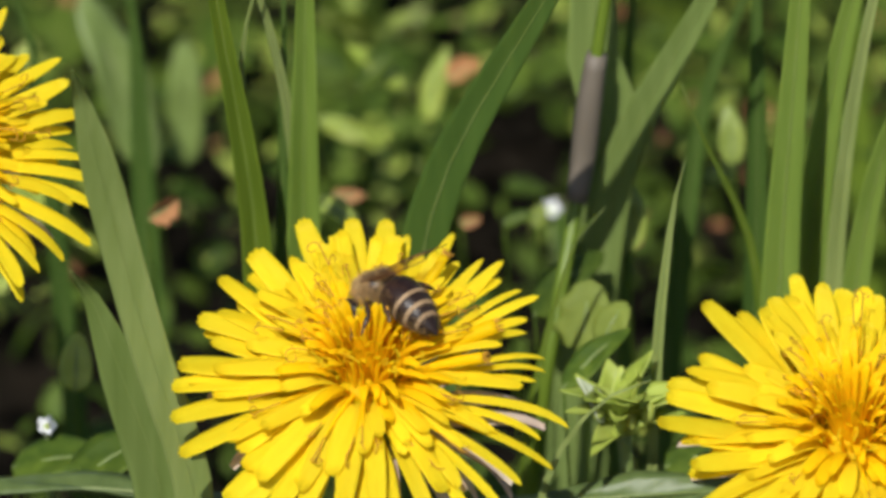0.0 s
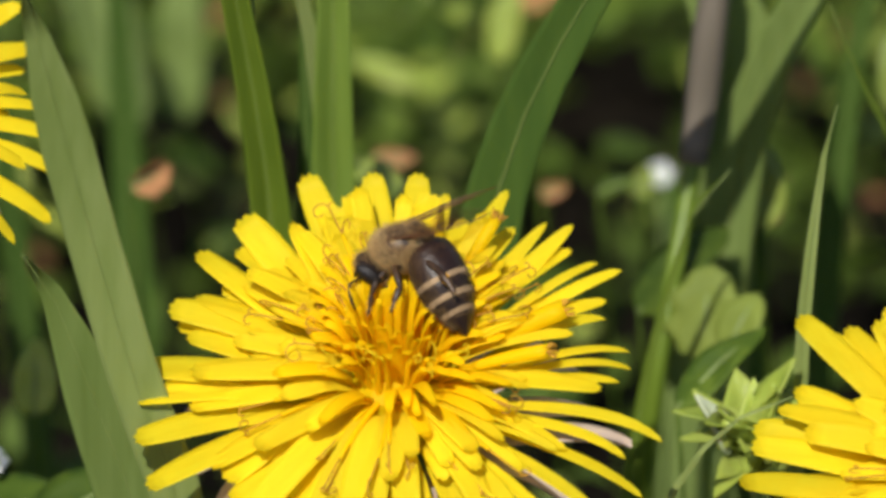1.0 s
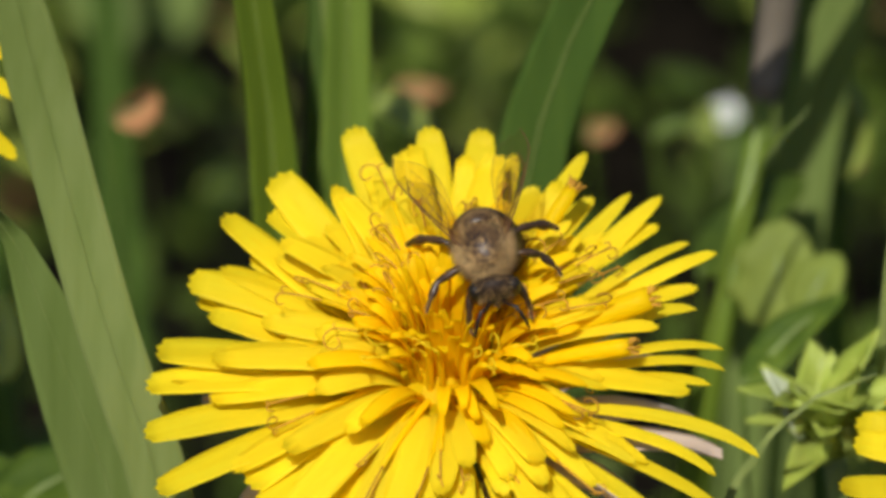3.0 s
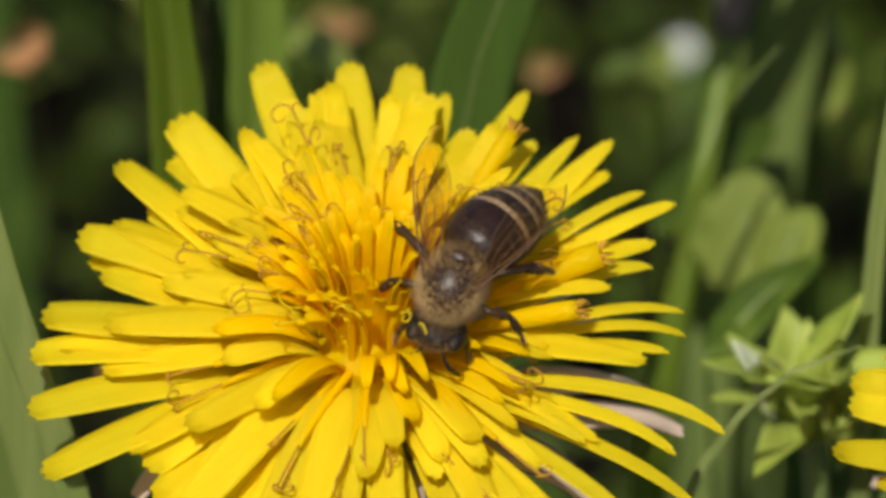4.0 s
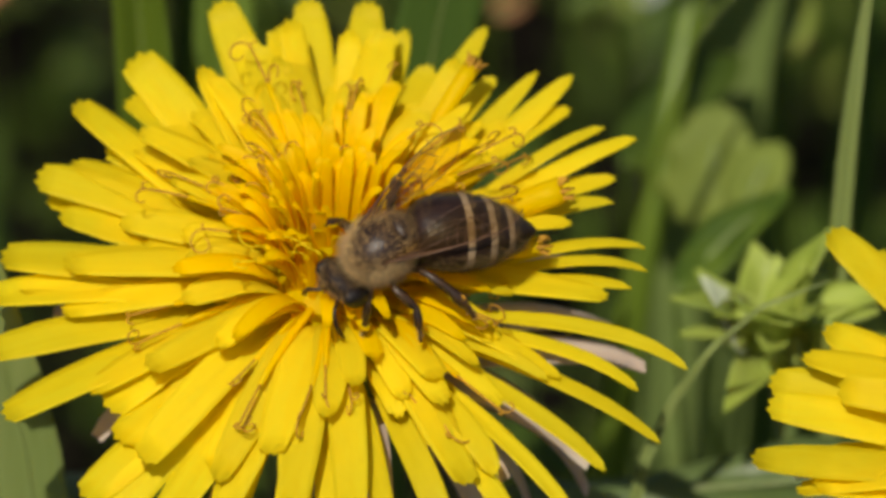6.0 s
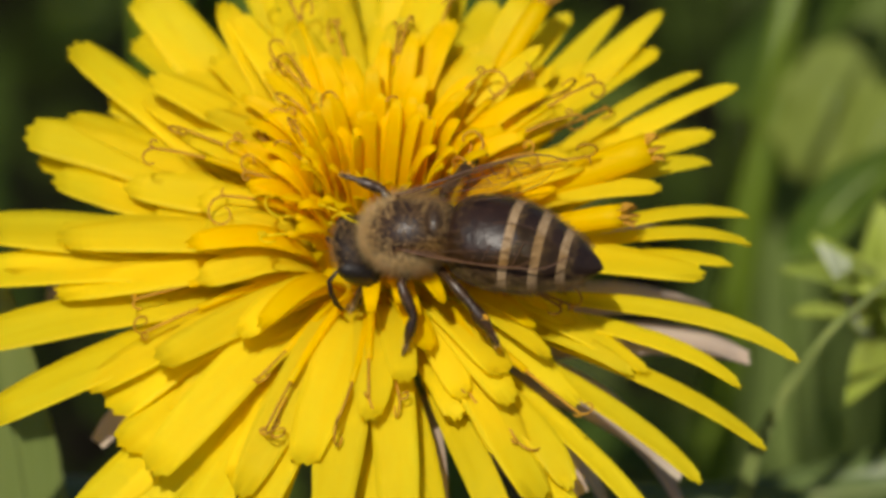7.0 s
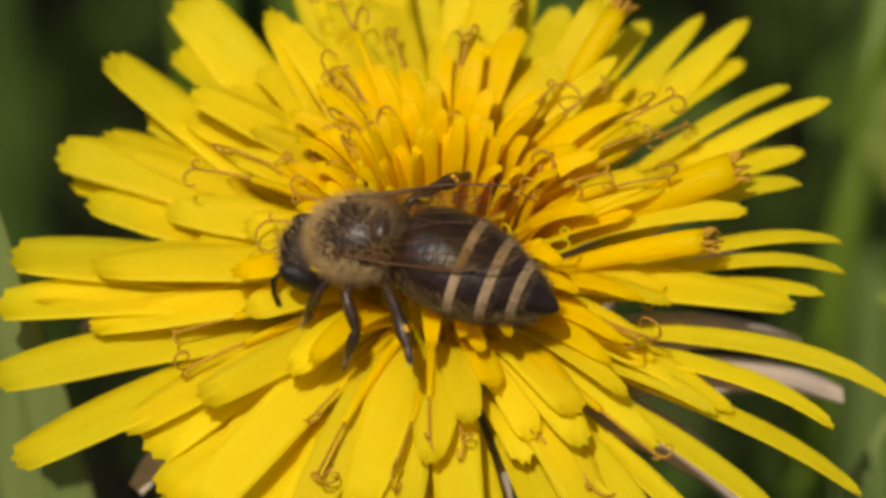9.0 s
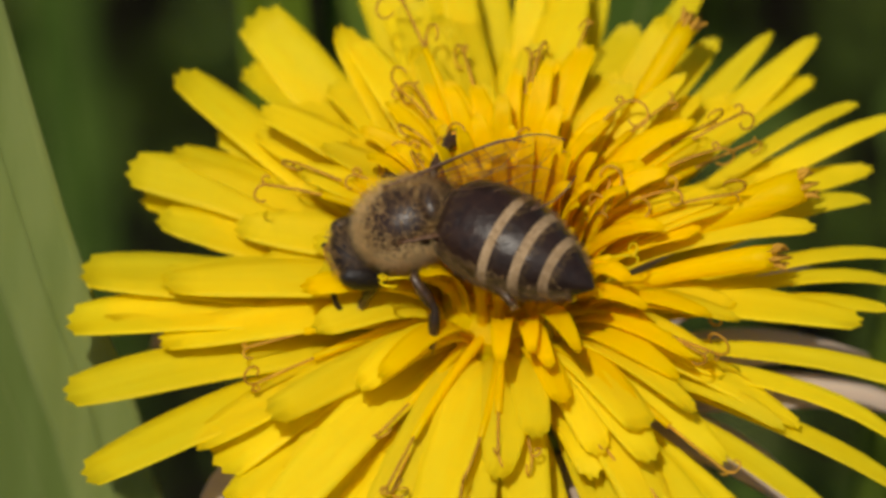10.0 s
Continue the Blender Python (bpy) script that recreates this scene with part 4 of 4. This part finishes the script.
def leg(points, radii, parent, hind=False):
    """A leg from hip to foot; its origin is the hip."""
    hip = Vector(points[0])
    pts = [(Vector(p) - hip) for p in points]
    full, rad = [], []
    for i in range(len(pts) - 1):
        for k in range(4):
            u = k / 4
            full.append(pts[i].lerp(pts[i + 1], u) * MM)
            swell = 0.72 + 0.75 * math.sin(math.pi * (0.1 + 0.8 * u)) if i < 3 else 0.9
            rad.append(1.04 * radii[i] * swell * (1 - 0.12 * u) * MM)
    full.append(pts[-1] * MM)
    rad.append(radii[-1] * 0.6 * MM)
    ob = part("leg", mesh_of("leg", *tube(full, rad, 7), LEG), parent, Matrix.Translation(hip * MM))
    hairs_v, hairs_f = [], []
    rng = random.Random(int(abs(points[0][0]) * 100))
    for i in range(150):
        j = rng.randrange(3, len(full) - 1)
        p = full[j].lerp(full[j + 1], rng.random())
        d = Vector((rng.gauss(0, 1), rng.gauss(0, 1), rng.gauss(0, 1))).normalized()
        o = len(hairs_v)
        a = d.orthogonal().normalized() * 0.02 * MM
        hairs_v += [p + a, p - a, p + d.cross(a).normalized() * 0.02 * MM, p + d * rng.uniform(0.25, 0.5) * MM]
        hairs_f += [(o, o + 1, o + 3), (o + 1, o + 2, o + 3), (o + 2, o, o + 3)]
    part("leg_hairs", mesh_of("leg_hairs", hairs_v, hairs_f, FUR), ob)
    if hind:
        mid = pts[2].lerp(pts[3], 0.6)
        v, f = ellipsoid(0.32, 0.28, 0.45, (mid.x, mid.y, mid.z), 10, 7)
        part("pollen_basket", mesh_of("pollen_basket", *scaled((v, f)), POLLEN), ob, None, "small orange pollen load")
    return ob


def honeybee():
    thing = tagged(new("honeybee"), "brown honeybee with furry thorax and pale-banded abdomen on a dandelion", "bee")
    thorax = part("thorax", mesh_of("thorax", *scaled(ellipsoid(2.0, 1.68, 1.62, (0, 0, 0), 28, 18)), CHITIN_BROWN), thing)
    part("fur", mesh_of("fur", *fur((0, 0, 0), (2.0, 1.68, 1.62), 7600, 0.66, 1,
                                    lambda d: d.x + 0.5 * noise.noise(d * 31) > 0.66 or d.z < 0.56 + 0.5 * noise.noise(d * 4.5) + 0.7 * noise.noise(d * 37)), FUR), thorax, None, "golden brown hairs")
    part("back_fur", mesh_of("back_fur", *fur((0, 0, 0), (2.0, 1.68, 1.62), 900, 0.38, 6, lambda d: d.z > 0.4), FUR_DARK), thorax, None, "short sparse brown hairs")
    part("scutellum", mesh_of("scutellum", *scaled(ellipsoid(0.5, 0.95, 0.45, (-1.45, 0, 1.05), 14, 8)), CHITIN_BROWN), thorax)
    part("scutellum_fur", mesh_of("scutellum_fur", *fur((-1.45, 0, 1.05), (0.5, 0.95, 0.45), 300, 0.50, 7, lambda d: d.z > -0.2), FUR_DARK), thorax)
    part("propodeum", mesh_of("propodeum", *scaled(ellipsoid(1.0, 1.35, 1.2, (-1.65, 0, -0.15), 18, 12)), CHITIN_DULL), thorax)
    part("propodeum_fur", mesh_of("propodeum_fur", *fur((-1.65, 0, -0.15), (1.0, 1.35, 1.2), 900, 0.5, 8, lambda d: True), FUR_DARK), thorax)
    head = part("head", mesh_of("head", *scaled(ellipsoid(0.85, 1.55, 1.42, (0, 0, 0), 24, 14)), CHITIN_DULL), thing,
                pose(2.35 * MM, 0, -1.0 * MM, 0, 42, 0))
    part("fur", mesh_of("fur", *fur((0, 0, 0), (0.85, 1.55, 1.42), 900, 0.46, 2, lambda d: abs(d.y) < 0.70, (0.2, 0, 0.2)), FUR_DARK), head)
    for s in (-1, 1):
        part("eye", mesh_of("eye", *scaled(ellipsoid(0.62, 0.52, 1.12, (0.12, 1.18 * s, 0.05), 18, 12)), EYE), head)
        pts = [(0.75, 0.32 * s, 0.05), (1.35, 0.75 * s, 0.55), (1.6, 1.1 * s, 0.75), (2.1, 1.4 * s, 0.35), (2.5, 1.6 * s, -0.15), (2.75, 1.7 * s, -0.65)]
        part("antenna", mesh_of("antenna", *tube([Vector(p) * MM for p in pts], [0.09 * MM, 0.09 * MM, 0.12 * MM, 0.13 * MM, 0.13 * MM, 0.07 * MM], 7), CHITIN),
             head)
    part("proboscis", mesh_of("proboscis", *tube([Vector(p) * MM for p in ((0.4, 0, -1.1), (0.7, 0, -1.9), (0.6, 0, -2.9))],
                                                 [0.28 * MM, 0.2 * MM, 0.08 * MM], 7), LEG), head)
    abdomen = part("abdomen", mesh_of("abdomen", *ring_piece(0, 1.37, 0.03, 7), CHITIN_BROWN), thing, pose(-1.75 * MM, 0, -0.25 * MM))
    for a, b, mat, swell in ((1.35, 3.0, CHITIN_BROWN, 0.03), (3.36, 4.36, CHITIN, 0.03), (4.72, 5.54, CHITIN, 0.03), (5.86, 7.4, CHITIN, 0.03)):
        part("abdomen_segment", mesh_of("abdomen_segment", *ring_piece(a, b, swell, 6), mat), abdomen)
    for a, b in ((3.0, 3.36), (4.36, 4.72), (5.54, 5.86)):
        part("hair_band", mesh_of("hair_band", *ring_piece(a - 0.02, b + 0.02, 0.035, 3), BAND), abdomen, None, "pale tan band of short hairs" if a < 3.1 else "")
    rng = random.Random(4)
    v, f = [], []
    for i in range(7000):
        x = rng.uniform(0.1, 6.6)
        band = any(a - 0.1 < x < b + 0.25 for a, b in ((3.0, 3.36), (4.36, 4.72), (5.54, 5.86)))
        ang = rng.uniform(0, 2 * math.pi)
        if math.sin(ang) > 0.45 and not (band and rng.random() < 0.8) and not (x < 1.2 and rng.random() < 0.5):
            continue
        r = girth(x)
        p = Vector((-x, r * math.cos(ang), r * 0.86 * math.sin(ang) - 0.009 * x * x))
        n = Vector((0, math.cos(ang), math.sin(ang)))
        way = (n * 0.55 + Vector((-1, rng.gauss(0, 0.25), rng.gauss(0, 0.25)))).normalized()
        a = way.orthogonal().normalized() * 0.012
        o = len(v)
        v += [(p + a) * MM, (p - a) * MM, (p + way.cross(a).normalized() * 0.012) * MM, (p + way * rng.uniform(0.25, 0.5)) * MM]
        f += [(o, o + 1, o + 3), (o + 1, o + 2, o + 3), (o + 2, o, o + 3)]
    part("fur", mesh_of("fur", v, f, FUR_DARK), abdomen)
    legs, wings = [], []
    for s in (-1, 1):
        legs.append(leg([(1.2, 0.8 * s, -1.2), (2.0, 1.5 * s, -1.5), (2.7, 1.8 * s, -2.5), (3.0, 1.9 * s, -3.3), (3.4, 1.8 * s, -3.9)], [0.16, 0.19, 0.16, 0.11, 0.07], thing))
        legs.append(leg([(0.1, 1.0 * s, -1.25), (0.5, 2.3 * s, -1.1), (0.3, 3.1 * s, -2.5), (0.9, 3.5 * s, -3.5), (1.3, 3.6 * s, -4.2)], [0.16, 0.20, 0.19, 0.13, 0.07], thing))
        legs.append(leg([(-0.9, 0.9 * s, -1.3), (-1.7, 2.4 * s, -1.2), (-2.5, 3.3 * s, -2.2), (-3.0, 3.9 * s, -3.3), (-3.2, 4.2 * s, -4.1)], [0.17, 0.20, 0.25, 0.21, 0.08], thing, True))
        wings.append(wing("forewing", 8.0, 2.5, s, thing, pose(0.3 * MM, 1.35 * s * MM, 1.15 * MM, -10 * s, -4, -10 * s)))
        wings.append(wing("hindwing", 5.6, 1.7, s, thing, pose(-0.4 * MM, 1.3 * s * MM, 0.95 * MM, -10 * s, -4, -14 * s)))
    return thing, abdomen, head, legs, wings


bee, bee_abdomen, bee_head, bee_legs, bee_wings = honeybee()
cam.data.dof.focus_object = bee


def motions():
    """All that moves: the flowers in the wind and the bee on the flower, with its abdomen, wings and legs."""
    walk(main_flower, [
        (0, pose(0, 0, 0, -0.351, -0.249, 0)),
        (0.5, pose(0, 0, 0, -0.440, 0.030, 0)),
        (1, pose(0, 0, 0, -1.431, -1.087, 0)),
        (1.5, pose(0, 0, 0, -0.805, 0.014, 0)),
        (2, pose(0, 0, 0, 0.067, 0.367, 0)),
        (2.2, pose(0, 0, 0, 0.069, 0.101, 0)),
        (3.3, pose(0, 0, 0, 0.341, 0.022, 0)),
        (3.5, pose(0, 0, 0, 0.607, -0.115, 0)),
        (4, pose(0, 0, 0, -0.091, -0.039, 0)),
        (4.5, pose(0, 0, 0, 0.139, 0.212, 0)),
        (5, pose(0, 0, 0, 0.342, 0.089, 0)),
        (5.5, pose(0, 0, 0, -0.257, -0.241, 0)),
        (5.7, pose(0, 0, 0, -0.193, -0.254, 0)),
        (6.8, pose(0, 0, 0, 0.159, -0.321, 0)),
        (7, pose(0, 0, 0, 0.223, -0.334, 0)),
        (7.5, pose(0, 0, 0, 0.115, -0.296, 0)),
        (8, pose(0, 0, 0, -0.196, -0.178, 0)),
        (8.5, pose(0, 0, 0, 0.270, -0.318, 0)),
        (9, pose(0, 0, 0, 0.270, -0.318, 0)),
        (9.5, pose(0, 0, 0, 0.270, -0.318, 0)),
        (10, pose(0, 0, 0, 0.270, -0.318, 0)),
    ])
    walk(right_flower, [
        (0, pose(0.0447, -0.0017, 0, -0.88, 0.59, 0)),
        (0.5, pose(0.0447, -0.0017, 0, -0.00, 0.00, 0)),
        (1, pose(0.0447, -0.0017, 0, 0.46, -1.81, 0)),
        (1.5, pose(0.0447, -0.0017, 0, 1.33, -0.91, 0)),
        (2, pose(0.0447, -0.0017, 0, 0.84, -0.76, 0)),
        (2.2, pose(0.0447, -0.0017, 0, 2.55, -1.27, 0)),
        (3.5, pose(0.0447, -0.0017, 0, 0.70, -0.72, 0)),
        (4.5, pose(0.0447, -0.0017, 0, -0.11, -0.31, 0)),
        (4.8, pose(0.0447, -0.0017, 0, -0.72, -0.13, 0)),
        (5.1, pose(0.0447, -0.0017, 0, -0.24, -0.96, 0)),
        (5.5, pose(0.0447, -0.0017, 0, 2.40, -2.60, 0)),
        (6.8, pose(0.0447, -0.0017, 0, 3.98, -1.02, 0)),
        (7.5, pose(0.0447, -0.0017, 0, 4.11, -0.91, 0)),
        (10, pose(0.0447, -0.0017, 0, 4.11, -0.91, 0)),
    ])
    walk(bee, [
        (0, pose(0.00024, 0.00331, 0.11749, 15.3, 29.3, 164.9)),
        (0.5, pose(0.00098, 0.00509, 0.11815, 13.9, -10.4, 147.3)),
        (1, pose(-0.00167, 0.00508, 0.11894, 12.0, 17.8, 179.3)),
        (1.5, pose(0.00117, 0.00494, 0.11841, 12.4, -1.5, 167.3)),
        (2, pose(0.00256, 0.00069, 0.11765, 4.0, 10.0, -158.0)),
        (2.2, pose(0.00066, -0.00240, 0.11765, 2.0, 20.0, -146.0)),
        (3.3, pose(0.00407, -0.00120, 0.11910, 10.0, 26.0, -66.0)),
        (3.5, pose(0.00517, -0.00437, 0.11516, 5.1, 47.6, -80.3)),
        (4, pose(0.00412, -0.00423, 0.11535, -14.6, 43.6, -119.0)),
        (4.5, pose(0.00569, -0.00371, 0.11525, -18.2, 40.3, -127.2)),
        (5, pose(0.00497, -0.00346, 0.11522, -24.1, 26.4, -144.3)),
        (5.5, pose(0.00333, -0.00401, 0.11544, -26.0, 23.2, -150.7)),
        (5.7, pose(0.00254, -0.00524, 0.11504, -25.4, 25.8, -148.1)),
        (6.8, pose(0.00119, -0.00590, 0.11411, -30.5, 10.4, 174.7)),
        (7, pose(0.00062, -0.00634, 0.11394, -30.5, 10.6, 174.8)),
        (7.5, pose(-0.00006, -0.00706, 0.11383, -30.6, 10.7, 174.9)),
        (8, pose(-0.00063, -0.00603, 0.11432, -29.9, 4.0, 170.8)),
        (8.5, pose(-0.00171, -0.00645, 0.11388, -30.1, 6.5, 172.3)),
        (9, pose(-0.00413, -0.00516, 0.11423, -30.5, 12.2, 164.6)),
        (9.5, pose(-0.00523, -0.00357, 0.11467, -31.8, 23.0, -177.5)),
        (10, pose(-0.00502, -0.00346, 0.11471, -31.7, 22.6, -177.7)),
    ])
    walk(bee_abdomen, [
        (0, pose(-1.75 * MM, 0, -0.25 * MM, 19.0, -46.3, -33.9)),
        (0.5, pose(-1.75 * MM, 0, -0.25 * MM, -1.8, -8.0, -11.8)),
        (1, pose(-1.75 * MM, 0, -0.25 * MM, 31.5, -60.3, -61.0)),
        (1.5, pose(-1.75 * MM, 0, -0.25 * MM, 3.6, -47.9, -32.3)),
        (2, pose(-1.75 * MM, 0, -0.25 * MM, 6.0, -66.0, -34.0)),
        (2.2, pose(-1.75 * MM, 0, -0.25 * MM, 10.0, -66.0, -32.0)),
        (3.3, pose(-1.75 * MM, 0, -0.25 * MM, 15.3, -72.1, -30.6)),
        (3.5, pose(-1.75 * MM, 0, -0.25 * MM, -2.4, -50.8, 6.6)),
        (4, pose(-1.75 * MM, 0, -0.25 * MM, 5.3, -31.3, -18.3)),
        (4.5, pose(-1.75 * MM, 0, -0.25 * MM, 4.7, -22.1, -18.5)),
        (5, pose(-1.75 * MM, 0, -0.25 * MM, 0.1, -21.1, -1.0)),
        (5.5, pose(-1.75 * MM, 0, -0.25 * MM, 2.4, -22.2, -20.4)),
        (5.7, pose(-1.75 * MM, 0, -0.25 * MM, 3.4, -21.5, -24.5)),
        (6.8, pose(-1.75 * MM, 0, -0.25 * MM, 3.4, -8.5, -17.3)),
        (7, pose(-1.75 * MM, 0, -0.25 * MM, 3.1, -7.8, -15.6)),
        (7.5, pose(-1.75 * MM, 0, -0.25 * MM, 2.8, -1.8, -13.7)),
        (8, pose(-1.75 * MM, 0, -0.25 * MM, 2.0, -7.2, -14.4)),
        (8.5, pose(-1.75 * MM, 0, -0.25 * MM, 2.2, -6.8, -13.4)),
        (9, pose(-1.75 * MM, 0, -0.25 * MM, 5.4, -18.5, -17.5)),
        (9.5, pose(-1.75 * MM, 0, -0.25 * MM, 14.8, -5.9, -53.2)),
        (10, pose(-1.75 * MM, 0, -0.25 * MM, 13.0, -5.4, -45.3)),
    ])
    spread = [(0, 4, 4), (0.5, 2, 0), (1.0, 4, 6), (1.5, 2, 4), (1.8, 2, -5), (2.0, 2, -15), (2.2, 4, -10), (3.3, 24, 6), (3.5, 30, 6), (3.8, 22, 4), (4.2, 10, 0),
              (4.5, 8, 0), (5.5, 8, 2), (7.0, 3, 0), (8.0, 0, 0), (8.6, 0, -1), (9.0, -5, -2), (9.5, -8, -3), (10, -8, -3)]
    for i, ob in enumerate(bee_wings):
        s = -1 if i < 2 else 1
        fore = i % 2 == 0
        at = (0.3, 1.35 * s, 1.15) if fore else (-0.4, 1.3 * s, 0.95)
        rest = 10 if fore else 14
        walk(ob, [(t, pose(at[0] * MM, at[1] * MM, at[2] * MM, -10 * s, -4 + lift, -(rest + a) * s)) for t, a, lift in spread])
    for i, ob in enumerate(bee_legs):
        hip = ob.location.copy()
        step = [(0.4 * k, 9 * math.sin(1.7 * k + 2.1 * i), 8 * math.sin(2.3 * k + 1.3 * i)) for k in range(26)]
        reach = {8: 0.5, 9: 0.5, 17: 0.8, 18: 1.0, 19: 0.9} if i == 1 else {}      # a middle leg feels about in the air
        lift = [(0, 18, 16)[i % 3] * (-1 if i < 3 else 1) + (20 if i == 5 and t > 8.7 else 0) for t, a, b in step]      # at last a hind leg is stretched out
        walk(ob, [(t, pose(*hip, lift[k] + 0.6 * b - 72 * reach.get(k, 0), b, a + 38 * reach.get(k, 0))) for k, (t, a, b) in enumerate(step)])
    walk(bee_head, [(0.5 * k, pose(2.35 * MM, 0, -1.0 * MM, 0, (24 if 4 <= k <= 6 else 42) + 5 * math.sin(1.9 * k), 7 * math.sin(2.7 * k))) for k in range(21)])


motions()
